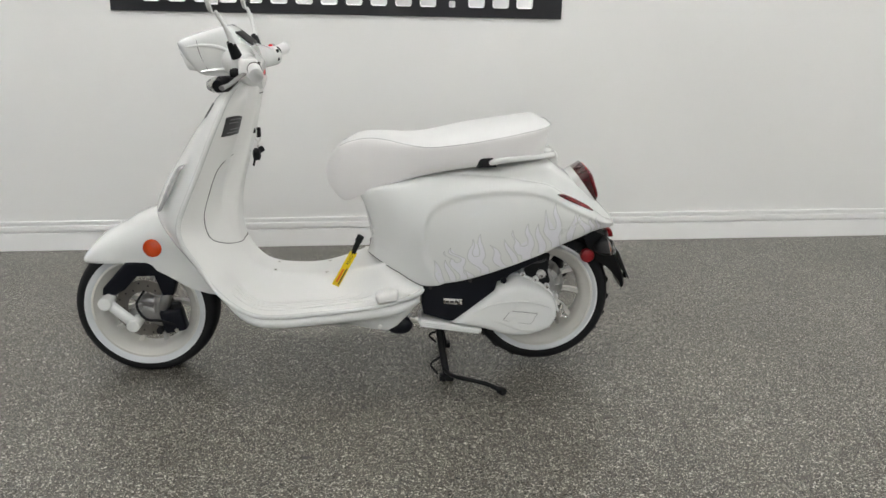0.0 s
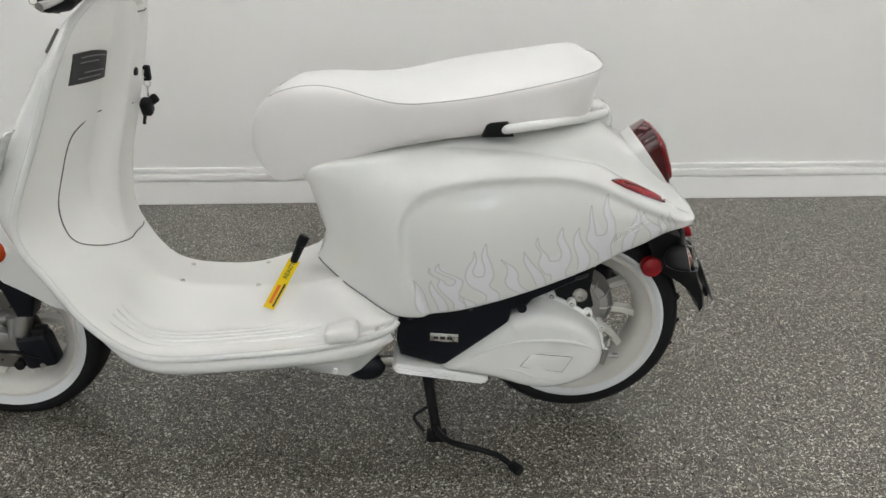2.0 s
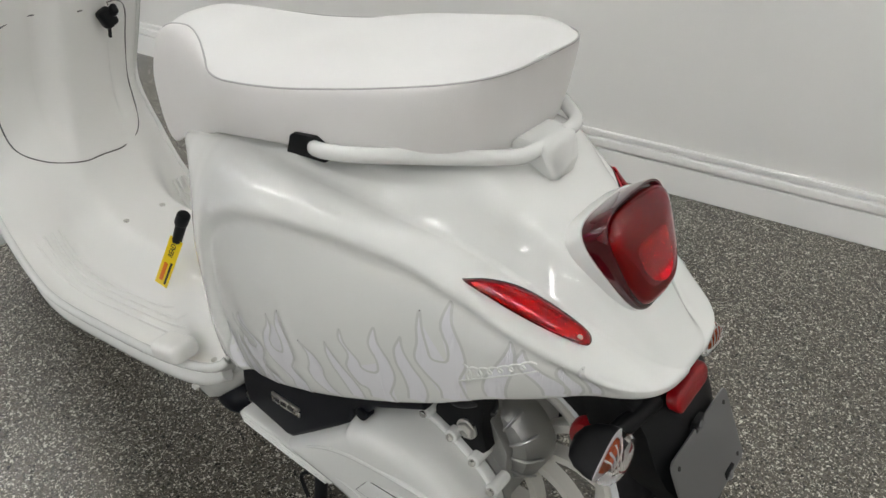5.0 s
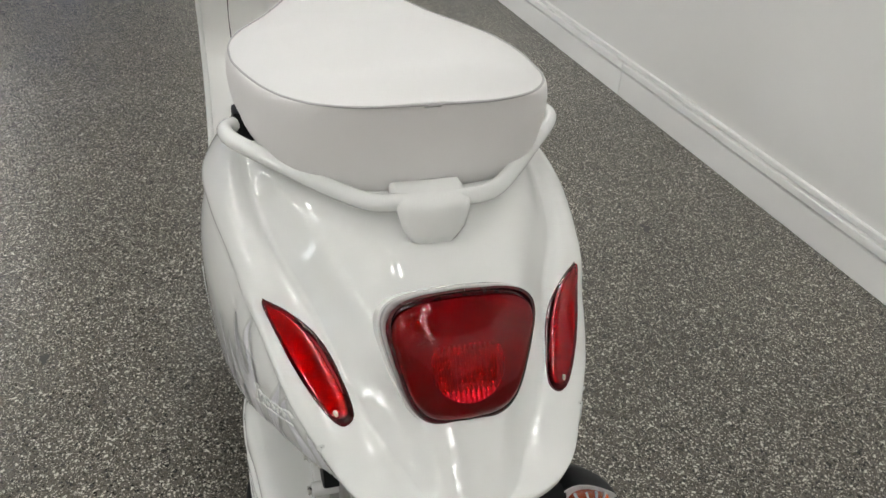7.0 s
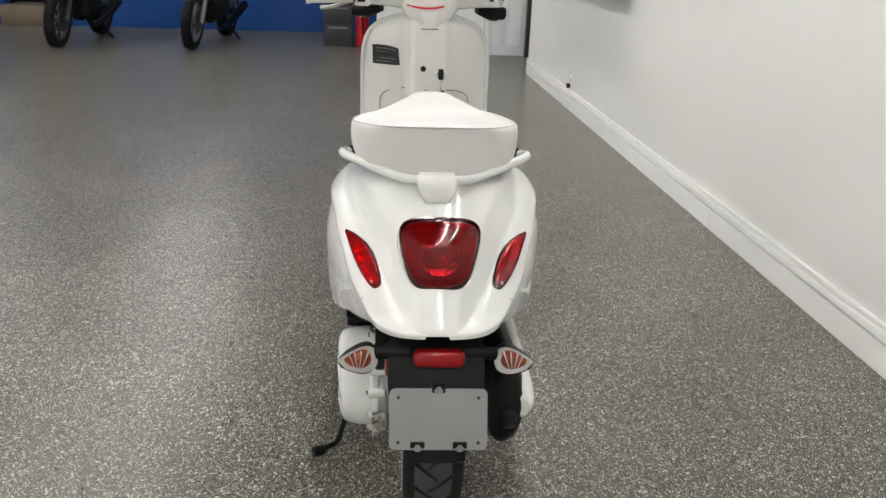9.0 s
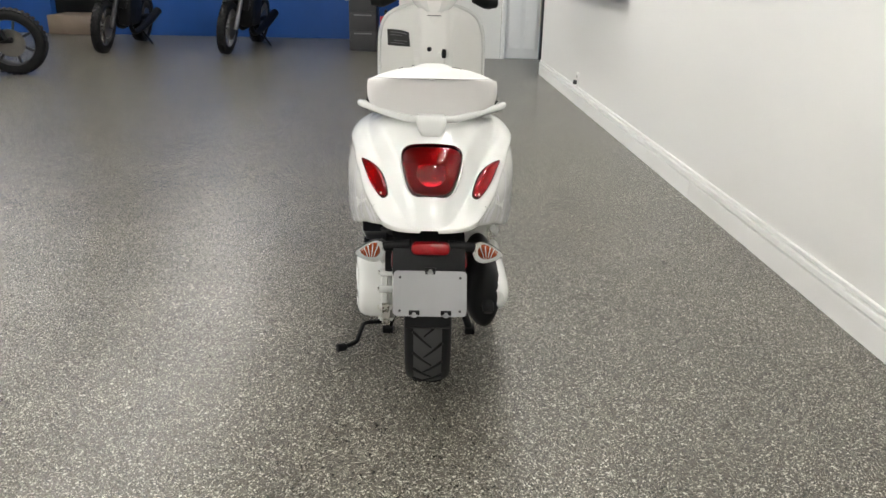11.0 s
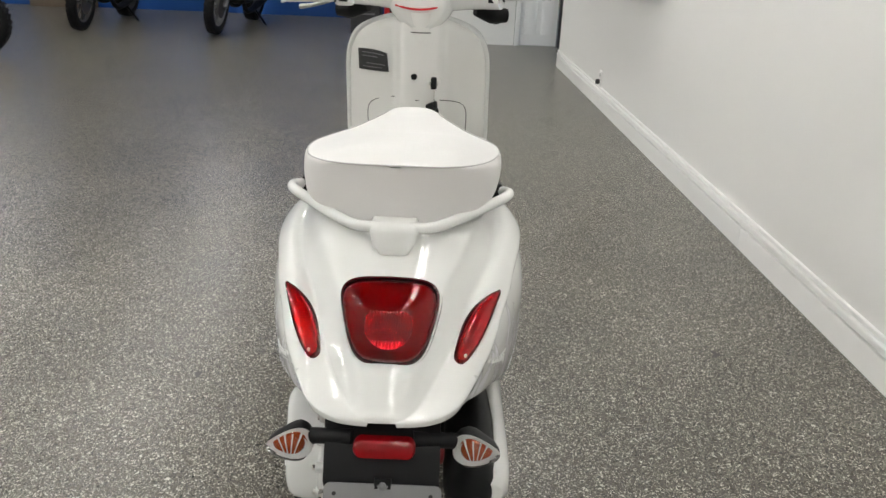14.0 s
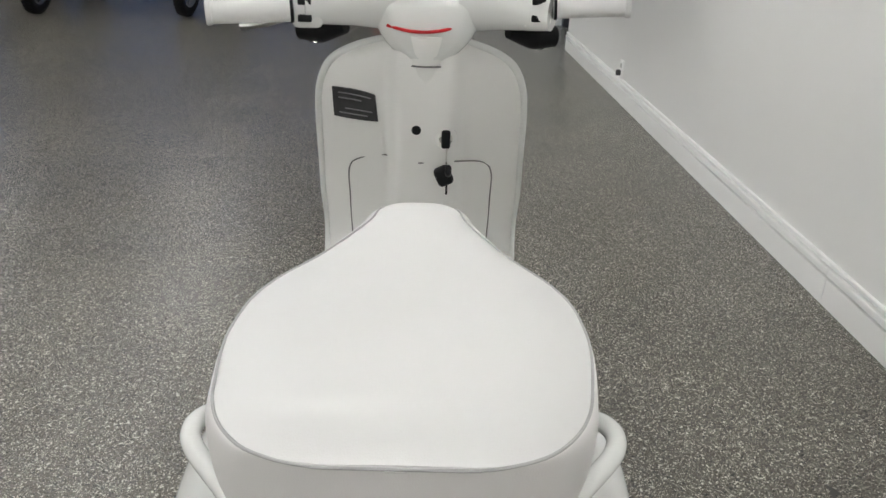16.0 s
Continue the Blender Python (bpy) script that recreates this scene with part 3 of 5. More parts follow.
# Seat. Columns: x, seam half width, seam z, widest y, its z, foot y, foot z
SEAT = curve_table([
    (-0.700, 0.002, 0.705, 0.014, 0.698, 0.010, 0.690),
    (-0.692, 0.004, 0.735, 0.036, 0.700, 0.030, 0.665),
    (-0.674, 0.012, 0.764, 0.054, 0.700, 0.044, 0.640),
    (-0.650, 0.038, 0.785, 0.066, 0.705, 0.056, 0.616),
    (-0.622, 0.047, 0.799, 0.075, 0.710, 0.066, 0.613),
    (-0.585, 0.057, 0.810, 0.084, 0.718, 0.078, 0.632),
    (-0.540, 0.064, 0.814, 0.094, 0.730, 0.092, 0.652),
    (-0.490, 0.088, 0.811, 0.112, 0.744, 0.104, 0.672),
    (-0.440, 0.120, 0.805, 0.134, 0.757, 0.116, 0.692),
    (-0.390, 0.154, 0.803, 0.160, 0.768, 0.128, 0.709),
    (-0.350, 0.170, 0.805, 0.175, 0.776, 0.136, 0.720),
    (-0.310, 0.177, 0.810, 0.182, 0.782, 0.142, 0.729),
    (-0.270, 0.179, 0.815, 0.184, 0.788, 0.147, 0.736),
    (-0.220, 0.178, 0.822, 0.183, 0.796, 0.150, 0.743),
    (-0.170, 0.172, 0.830, 0.178, 0.804, 0.151, 0.749),
    (-0.120, 0.163, 0.838, 0.170, 0.812, 0.146, 0.755),
    (-0.070, 0.152, 0.847, 0.160, 0.818, 0.138, 0.760),
    (-0.030, 0.135, 0.853, 0.144, 0.822, 0.122, 0.759),
    (0.000, 0.110, 0.857, 0.119, 0.826, 0.098, 0.757),
    (0.013, 0.082, 0.859, 0.090, 0.828, 0.070, 0.756),
    (0.019, 0.048, 0.860, 0.055, 0.829, 0.040, 0.756),
    (0.021, 0.010, 0.860, 0.014, 0.829, 0.008, 0.756)])
xs = -0.700 + 0.721 * (0.5 - 0.5 * np.cos(np.linspace(0, math.pi, 90)))
rows, pad, seam = [], [], []
for x in xs:
    ws, zs, wk, zk, wf, zf = SEAT(x)
    pull = 0.018 * float(smooth(-0.1, 0.02, x))
    h = [(ws * t, zs - 0.004) for t in np.linspace(0, 1, 5, endpoint=False)]
    h += [(ws + (wk - ws) * math.sin(a), zk + (zs - zk) * math.cos(a)) for a in np.linspace(0, math.pi / 2, 12, endpoint=False)]
    h += [(wf + (wk - wf) * math.cos(a) ** 0.6, zk - (zk - zf) * math.sin(a) ** 1.05) for a in np.linspace(0, math.pi / 2, 12)]
    full = [(-y, z) for y, z in h[::-1]] + h[1:]
    rows.append([(x - pull * (zs - z) / max(0.02, zs - zf), y, z) for y, z in full])
    if -0.652 < x < 0.0195:
        u = np.linspace(-1, 1, 31)
        crown = (0.011 + 0.017 * float(smooth(-0.42, -0.22, x))) * float(smooth(-0.652, -0.58, x)) * (1 - float(smooth(-0.05, 0.021, x)) ** 2)
        pad.append([(x, ws * k, zs - 0.001 + (crown + 0.002) * (1 - abs(k) ** 3.4)) for k in u])
        seam.append((x, ws, zs))
seat = sp("seat", grid(rows, caps=True), VINYL_SIDE, None, "long white vinyl seat skirt, warm reflected light in its colour", 70)
sp("seat_pad", grid(pad, caps=True), VINYL, seat, "smooth white vinyl seat top", 70)
ring = []
seam = [(x + 0.003 * float(smooth(0.005, 0.018, x)), y, z) for x, y, z in seam if x < 0.0192]
for p in [(x, -y, z) for x, y, z in seam] + [(x, y, z) for x, y, z in seam[::-1]]:
    if not ring or math.dist(p, ring[-1]) > 0.011:
        ring.append(p)
sp("piping", tube(ring, 0.0014, 8, n=260), PIPING, seat, "thin grey piping round the seat top")
for s in (-1, 1):
    bm = slab([(-0.222, 0.744), (-0.214, 0.768), (-0.206, 0.773), (-0.174, 0.775), (-0.166, 0.768), (-0.160, 0.746)], s * 0.148, s * 0.184, 0.004)
    sp("strap_bracket", bm, BLACK, seat, "black strap bracket")

# Grab rail
for s in (-1, 1):
    pts = [(-0.195, s * 0.146, 0.752), (-0.180, s * 0.175, 0.759), (-0.160, s * 0.190, 0.766), (-0.134, s * 0.194, 0.771), (-0.105, s * 0.184, 0.772),
           (-0.060, s * 0.148, 0.769), (-0.015, s * 0.111, 0.766), (0.022, s * 0.077, 0.764), (0.033, s * 0.055, 0.762), (0.034, s * 0.025, 0.761)]
    rail = sp("grab_rail", tube(pts, 0.0094, 14), PAINT, None, "white tubular grab rail behind the seat")
bm = bmesh.new()
rows = []
for z, hw, x0, x1 in ((0.719, 0.020, 0.020, 0.050), (0.722, 0.024, 0.018, 0.056), (0.737, 0.033, 0.012, 0.057), (0.757, 0.0385, 0.004, 0.051),
                      (0.765, 0.0385, 0.004, 0.047), (0.770, 0.035, 0.008, 0.036)):
    rows.append([(x0, -hw, z), (x1 - 0.006, -hw, z), (x1, -hw + 0.007, z), (x1, hw - 0.007, z), (x1 - 0.006, hw, z), (x0, hw, z)])
sp("rail_cover", grid(rows, wrap=True, caps=True), PAINT, None, "white moulded rail clamp cover", 50)

# Tail light: v runs down the slope, n out of it
TL0, TLV, TLN = Vector((0.113, 0.003, 0.694)), Vector((0.60, 0, -0.80)), Vector((0.80, 0, 0.60))


def tl_outline(scale, n, lift=0.0, k=60, down=0.0, squash=1.0):
    pts = []
    for a in np.linspace(0, 2 * math.pi, k, endpoint=False):
        c, s = math.cos(a), math.sin(a)
        u = math.copysign(abs(c) ** 0.36, c)
        v = math.copysign(abs(s) ** 0.44, s)
        hw = 0.0652 - 0.0138 * v
        hw *= 1 + 0.05 * (1 - v * v)
        p = TL0 + TLV * (0.057 + down + v * 0.91 * scale * squash * (0.066 + 0.006 * (1 - u * u))) + TLN * (n + lift * v) + Vector((0, u * hw * scale, 0))
        pts.append(p)
    return pts


tail = sp("tail_light", grid([tl_outline(1.06, -0.05), tl_outline(1.055, -0.002), tl_outline(1.045, 0.003), tl_outline(1.02, 0.003)], wrap=True, caps=True),
          PAINT, None, "white moulded tail light base", 50)
sp("rim", grid([tl_outline(1.025, -0.01), tl_outline(1.02, 0.010, -0.006), tl_outline(1.01, 0.019, -0.013), tl_outline(0.99, 0.0225, -0.015), tl_outline(0.955, 0.0230, -0.014), tl_outline(0.93, 0.020, -0.010)],
               wrap=True, caps=True), REDDARK, tail, "dark red lens rim", 45)
sp("lens", grid([tl_outline(0.945, 0.016, -0.008, 60, 0.002, 0.97), tl_outline(0.94, 0.0255, -0.013, 60, 0.002, 0.96), tl_outline(0.90, 0.0300, -0.013, 60, 0.003, 0.95),
                 tl_outline(0.80, 0.0335, -0.011, 60, 0.004, 0.94), tl_outline(0.58, 0.0365, -0.009, 60, 0.006, 0.92), tl_outline(0.3, 0.0380, -0.007, 60, 0.008, 0.9)], wrap=True, caps=True), REDLENS, tail, "glossy red tail lens", 50)
sp("lens_bed", grid([tl_outline(0.91, 0.018, -0.008, 60, 0.003, 0.95), tl_outline(0.91, 0.0225, -0.010, 60, 0.003, 0.95), tl_outline(0.86, 0.0262, -0.010, 60, 0.004, 0.93)], wrap=True, caps=True), REDCORE, tail, "red inner bowl", 50)
c = TL0 + TLV * 0.065 + TLN * 0.0282
q = Vector((0, 0, 1)).rotation_difference(TLN).to_matrix().to_4x4()
rows = []
for y in np.linspace(-0.0355, 0.0355, 85):
    h = math.sqrt(max(1e-5, 0.0365 ** 2 - y * y))
    n = 0.0016 * abs(math.sin(y * math.pi / 0.005))
    rows.append([c + TLV * v * h + TLN * (n - (0.004 if abs(v) == 1 else 0)) + Vector((0, y, 0)) for v in (-1, -0.999, 0, 0.999, 1)])
bm = grid(rows)
sp("bulb_reflector", bm, FOIL, tail, "fluted red reflector behind the lens")

# Side reflectors on the tail
REFL = [(0.0, 0.0), (0.022, 0.011), (0.05, 0.017), (0.08, 0.0165), (0.115, 0.011), (0.140, 0.004), (0.147, -0.003), (0.144, -0.010), (0.130, -0.0125),
        (0.10, -0.0125), (0.06, -0.0105), (0.025, -0.0065), (0.006, -0.003)]


def inside_body(p):
    """Whether a place lies under the rear body's skin."""
    if not -0.5 < p.x < 0.248:
        return False
    zz, yy = half_arrays(round(p.x * 2000))
    z = p.z - ridge(p.x, p.y)
    if z > zz[-1] or z < zz[0]:
        return False
    return abs(p.y) < float(np.interp(z, zz, yy)) - recess(p.x, z) * float(smooth(0.05, 0.15, abs(p.y)))


def on_body(p, n):
    """The place where the line through p along n leaves the body's skin."""
    a, b = -0.05, 0.05
    for _ in range(18):
        m = (a + b) / 2
        a, b = (m, b) if inside_body(p + n * m) else (a, m)
    return p + n * a


def reflector(side):
    f, r = Vector((0.031, side * 0.171, 0.657)), Vector((0.159, side * 0.105, 0.594))
    d = (r - f).normalized()
    nn = Vector((0.24, side * 0.90, 0.38))
    nn = (nn - d * nn.dot(d)).normalized()
    up = d.cross(nn) * side
    k = (r - f).length / 0.147
    sm = spline(REFL + [REFL[0]], 64)[:-1]

    def ring(grow, n):
        cx, cy = 0.08, 0.001
        return [on_body(f + d * (k * (cx + (a - cx) * (1 - (1 - grow) * 0.45))) + up * (cy + (b - cy) * grow * 0.80), nn) + nn * n for a, b in sm]

    ob = sp("side_reflector", grid([ring(1.0, 0.0005), ring(0.97, 0.0035), ring(0.90, 0.0050), ring(0.5, 0.0058)], wrap=True, caps=True), REDLENS, None, "red teardrop side reflector on the tail", 50)
    sp("backing", grid([ring(1.05, -0.010), ring(1.05, 0.0006), ring(0.98, 0.0010)], wrap=True, caps=True), REDDARK, ob, "dark red backing", 50)
    sp("prism", grid([ring(0.80, 0.0008), ring(0.78, 0.0020), ring(0.6, 0.0024)], wrap=True, caps=True), FOIL, ob, "bright red prismatic core", 50)
    s = on_body(f + d * (k * 0.134) + up * -0.003, nn) + nn * 0.0042
    sp("screw", cyl(s, s + nn * 0.0026, 0.0034, segs=12, bevel=0.0008), STEEL, ob, "small steel screw")


reflector(-1)
reflector(1)

# Rear mudguard, plate and indicators
rows = []
for x, z, w, tk in ((0.10, 0.515, 0.085, 0.05), (0.175, 0.515, 0.086, 0.06), (0.215, 0.500, 0.087, 0.07), (0.238, 0.47, 0.088, 0.08), (0.255, 0.43, 0.088, 0.08),
                    (0.270, 0.395, 0.078, 0.04), (0.283, 0.365, 0.058, 0.025), (0.296, 0.335, 0.055, 0.014), (0.301, 0.310, 0.054, 0.010)):
    rows.append([(x - tk, -w, z - 0.01), (x - 0.004, -w, z), (x + 0.004, -w * 0.7, z), (x + 0.006, 0, z), (x + 0.004, w * 0.7, z), (x - 0.004, w, z), (x - tk, w, z - 0.01)])
guard = sp("rear_mudguard", grid(rows, wrap=True, caps=True), BLACK, None, "black plastic rear mudguard", 50)
PD, PN = Vector((0.40, 0, -0.917)), Vector((0.917, 0, 0.40))
p0 = Vector((0.264, 0.004, 0.440))


def plate_pt(y, v, n):
    return p0 + Vector((0, y, 0)) + PD * v + PN * n


outl = []
for cy, cv, a0 in ((-0.078, 0.010, 180), (-0.030, 0.0, None), (-0.012, 0.0, None), (-0.012, 0.008, None), (0.012, 0.008, None), (0.012, 0.0, None), (0.030, 0.0, None),
                   (0.078, 0.010, 270), (0.078, 0.099, 0), (-0.078, 0.099, 90)):
    if a0 is None:
        outl.append((cy, cv))
    else:
        for a in (0, 30, 60, 90):
            t = radians(a0 + a)
            outl.append((cy + 0.010 * math.cos(t), cv + 0.010 * math.sin(t)))
bm = grid([[plate_pt(y, v, 0.0) for y, v in outl], [plate_pt(y, v, 0.0022) for y, v in outl]], wrap=True, caps=True)
plate = sp("number_plate_holder", bm, PLATE, None, "blank grey metal plate holder", 30)
for y, v in ((0, 0.001), (-0.037, 0.104), (0.039, 0.104)):
    bm = cyl(plate_pt(y, v, 0.0), plate_pt(y, v, 0.006), 0.0055, segs=6, bevel=0.001)
    cyl(plate_pt(y, v, 0.0), plate_pt(y, v, 0.003), 0.0085, segs=20, bm=bm)
    sp("bolt", bm, BIKEGREY, plate, "dull steel plate bolt")
    sp("clip", box(0.008, 0.026, 0.020, plate_pt(y, v, -0.001), 0.002), BLACK, plate)
for y, v in ((-0.072, 0.016), (0.072, 0.016), (-0.072, 0.096), (0.072, 0.096)):
    sp("slot", cyl(plate_pt(y, v, 0.0005), plate_pt(y, v, 0.003), 0.0032, segs=12), INK, plate)
def stadium(x, k):
    """Rounded oblong of the rear reflector at a depth x, shrunk by k."""
    return [(0.246 + x - 0.32 * z * k, 0.004 + (math.copysign(0.033, math.cos(a)) + 0.0135 * k * math.cos(a)), 0.490 + z * k)
            for a, z in ((a, 0.0135 * math.sin(a)) for a in np.linspace(0.01, 2 * math.pi + 0.01, 40, endpoint=False))]


sp("tail_reflector", grid([stadium(-0.010, 1.0), stadium(0.002, 1.0), stadium(0.0045, 0.9), stadium(0.006, 0.6)], wrap=True, caps=True), TAILRED, guard, "glossy red oblong rear reflector", 50)
for s in (-1, 1):
    ind = sp("indicator", tube([(0.222, s * 0.045, 0.492), (0.214, s * 0.080, 0.486), (0.206, s * 0.112, 0.480)], 0.0125, 14), BLACK, None, "rear turn indicator with black stalk")
    def drop(x, k, dy=0.0):
        """A teardrop section of the lamp, its thin end outwards."""
        pts = []
        for a in np.linspace(0, 2 * math.pi, 32, endpoint=False):
            u = math.cos(a)
            pts.append((x, s * (0.143 + dy + 0.037 * k * u), 0.470 - 0.004 * u + (0.0232 - 0.0125 * u) * k * math.sin(a)))
        return pts

    sp("housing", grid([drop(0.168, 0.20), drop(0.174, 0.55), drop(0.186, 0.82), (drop(0.202, 0.97)), drop(0.212, 1.0), drop(0.212, 0.93)], wrap=True, caps=True), BLACK, ind, "black lamp housing")
    sp("bowl", grid([drop(0.2122, 0.96), drop(0.2135, 0.96), drop(0.2135, 0.4)], wrap=True, caps=True), SILVER, ind, "bright reflector bowl")
    sp("amber_insert", grid([drop(0.2130, 0.62), drop(0.218, 0.56), drop(0.221, 0.34)], wrap=True, caps=True), AMBER, ind, "amber bulb cover")
    for k in range(4):
        sp("flute", tube([(0.2215, s * (0.136 + 0.004 * k), 0.456), (0.2225, s * (0.130 + 0.008 * k), 0.474), (0.2170, s * (0.124 + 0.012 * k), 0.488 - 0.002 * k)], [0.0007, 0.0011, 0.0017], 6), SILVER, ind)
    sp("lens", grid([drop(0.2124, 0.99), drop(0.222, 0.985), drop(0.230, 0.88), drop(0.234, 0.60), drop(0.2355, 0.25)], wrap=True, caps=True), CLEAR, ind, "clear teardrop lens")
    bm = lathe([(0.0, 0.008), (0.012, 0.0075), (0.021, 0.005), (0.0235, 0.0), (0.0235, -0.012)], (0.160, 0, 0.428), 32)
    bmesh.ops.transform(bm, matrix=Matrix.Translation((0, s * 0.088, 0)) @ Matrix.Diagonal((1, s, 1, 1)), verts=bm.verts)
    sp("disc_reflector", bm, REDCORE, guard, "round red side reflector")


# Wheels
def wheel(name, cx, cz, R, half, band, label):
    """Tyre with whitewall, dished cream rim with ten spokes, brake disc and hub."""
    at = (cx, 0, cz)
    half_profile = [(R - 0.062, 0.78), (R - 0.052, 0.90), (R - 0.038, 0.985), (R - 0.026, 1.0), (R - 0.014, 0.95), (R - 0.006, 0.78), (R - 0.002, 0.48), (R, 0.2)]
    w = sp(name, lathe([(r, -half * k) for r, k in half_profile] + [(r, half * k) for r, k in half_profile[::-1]], at, 96), RUBBER, None, label, 60)
    for s in (-1, 1):
        sp("whitewall", lathe([(R - 0.0565, s * half * 0.86), (R - 0.050, s * (half * 0.915 + 0.0012)), (R - 0.040, s * (half * 0.975 + 0.0012)), (R - band, s * (half * (1.0 if band < 0.03 else 0.992) + 0.0012))],
                              at, 96), WHITEWALL, w, "white sidewall band", 60)
    ro = R - 0.057
    sp("rim", lathe([(ro + 0.003, -half * 0.80), (ro, -half * 0.92), (ro - 0.007, -half * 0.93), (ro - 0.011, -half * 0.84), (ro - 0.024, -half * 0.74),
                     (ro - 0.034, -half * 0.55), (ro - 0.040, -half * 0.15), (ro - 0.040, half * 0.15), (ro - 0.034, half * 0.55), (ro - 0.024, half * 0.74),
                     (ro - 0.011, half * 0.84), (ro - 0.007, half * 0.93), (ro, half * 0.92), (ro + 0.003, half * 0.80)], at, 80), RIM, w, "cream painted dished rim", 50)
    r1 = ro - 0.038
    for i in range(10):
        a = 2 * math.pi * i / 10
        m = Matrix.Translation(at) @ Matrix.Rotation(a, 4, "Y")
        bm = bmesh.new()
        rows = []
        for t in np.linspace(0, 1, 7):
            r = 0.038 + (r1 - 0.036) * t
            wd = 0.0085 - 0.0025 * math.sin(math.pi * t)
            off = 0.012 * math.sin(math.pi * t)
            rows.append([(r, -0.014, off - wd), (r, -0.014, off + wd), (r, 0.012, off + wd * 0.8), (r, 0.012, off - wd * 0.8)])
        grid(rows, wrap=True, caps=True, bm=bm)
        bmesh.ops.transform(bm, matrix=m, verts=bm.verts)
        sp("spoke", bm, RIM, w)
    sp("hub", lathe([(0.0, -0.034), (0.022, -0.034), (0.030, -0.030), (0.040, -0.018), (0.042, 0.0), (0.040, 0.020), (0.0, 0.022)], at, 32), ALU, w, "cast hub")
    return w


fw = wheel("front_wheel", -1.318, 0.233, 0.236, 0.055, 0.036, "front wheel with black tread and whitewall tyre")
rw = wheel("rear_wheel", 0.012, 0.271, 0.238, 0.060, 0.046, "rear wheel with black tread and whitewall tyre, lifted clear")
# tread of the rear tyre: grey blocks with black grooves in a herringbone
def tread_r(y, out):
    return float(np.interp(abs(y), (0, 0.012, 0.0288, 0.0468, 0.057), (0.238, 0.238, 0.236, 0.232, 0.224))) + out


sp("tread", lathe([(tread_r(y, 0.0008), y) for y in np.linspace(-0.036, 0.036, 13)], (0.012, 0, 0.271), 120), TREAD, rw, "grey tread blocks", 60)
for k in range(23):
    a0 = 2 * math.pi * k / 23
    for s in (-1, 1):
        pts = []
        for t in np.linspace(0, 1, 6):
            a = a0 + (math.pi / 23 if s > 0 else 0.0) - 0.19 * t
            y = s * (0.037 - 0.046 * t)
            r = tread_r(y, 0.0004)
            pts.append((0.012 + r * math.cos(a), y, 0.271 + r * math.sin(a)))
        sp("tread_groove", tube(pts, [0.0082, 0.0078, 0.0072, 0.0064, 0.0054, 0.0044], 6, n=10, flat=0.5), TREADGROOVE, rw)

# Front mudguard: a skirted shell over the wheel
FEND = curve_table([
    (-1.514, 0.402, 0.010, 0.404, 0.398), (-1.502, 0.422, 0.045, 0.404, 0.398), (-1.474, 0.455, 0.068, 0.407, 0.401), (-1.432, 0.493, 0.082, 0.412, 0.404),
    (-1.370, 0.526, 0.092, 0.425, 0.407), (-1.310, 0.560, 0.099, 0.450, 0.403), (-1.250, 0.582, 0.103, 0.470, 0.386), (-1.200, 0.585, 0.103, 0.450, 0.358),
    (-1.150, 0.560, 0.100, 0.400, 0.325), (-1.100, 0.500, 0.094, 0.360, 0.305), (-1.060, 0.440, 0.085, 0.335, 0.292)])
rows = []
for x in np.linspace(-1.514, -1.060, 52):
    zt, w, zw, zb = FEND(x)
    h = [(w * math.sin(a) ** 0.9, zw + (zt - zw) * math.cos(a) ** 0.9) for a in np.linspace(0, math.pi / 2, 16, endpoint=False)]
    h += [(w - 0.003 * t, zw - (zw - zb) * t) for t in np.linspace(0, 1, 6)]
    inner = [(y * 0.95, z - 0.004 if i < 16 else z) for i, (y, z) in enumerate(h)]
    full = [(-y, z) for y, z in h[::-1]] + h[1:] + inner[::-1] + [(-y, z) for y, z in inner[1:]]
    rows.append([(x, y, z) for y, z in full])
fender = sp("front_mudguard", grid(rows, wrap=True, caps=True), PAINT, None, "glossy white front mudguard", 55)
for s in (-1, 1):
    bm = lathe([(0.0, 0.011), (0.010, 0.0105), (0.025, 0.006), (0.030, 0.0), (0.030, -0.004)], (-1.256, 0, 0.464), 36)
    bmesh.ops.transform(bm, matrix=Matrix.Translation((0, s * 0.104, 0)) @ Matrix.Diagonal((1, s, 1, 1)), verts=bm.verts)
    sp("amber_reflector", bm, CORNER, fender, "round orange side reflector")

# Front suspension on the left: black arm, damper, white link cover, caliper and disc
bm = slab([(-1.352, 0.412), (-1.280, 0.418), (-1.216, 0.402), (-1.184, 0.370), (-1.207, 0.298), (-1.241, 0.296), (-1.262, 0.366), (-1.318, 0.364), (-1.362, 0.318), (-1.396, 0.298), (-1.437, 0.300), (-1.432, 0.325)],
          -0.100, -0.050, 0.010, segs=3)
sp("fork_arm", bm, NAVY, None, "black front suspension arm")
link = sp("link_cover", tube([(-1.416, -0.118, 0.284), (-1.375, -0.120, 0.246), (-1.333, -0.118, 0.208)], 0.0175, 16), PAINT, None, "white suspension link cover")
for x, z in ((-1.416, 0.284), (-1.333, 0.208)):
    sp("link_cap", cyl((x, -0.085, z), (x, -0.143, z), 0.0215, segs=28, bevel=0.004), PAINT, link)
sp("damper", cyl((-1.228, -0.080, 0.305), (-1.250, -0.080, 0.245), 0.0185, segs=20, bevel=0.002), ALU, None, "silver damper tube")
bm = cyl((-1.262, -0.083, 0.292), (-1.268, -0.083, 0.232), 0.011, segs=16)
box(0.085, 0.03, 0.055, (-1.280, -0.075, 0.222), 0.008, Matrix.Rotation(radians(20), 4, "Y"), bm=bm)
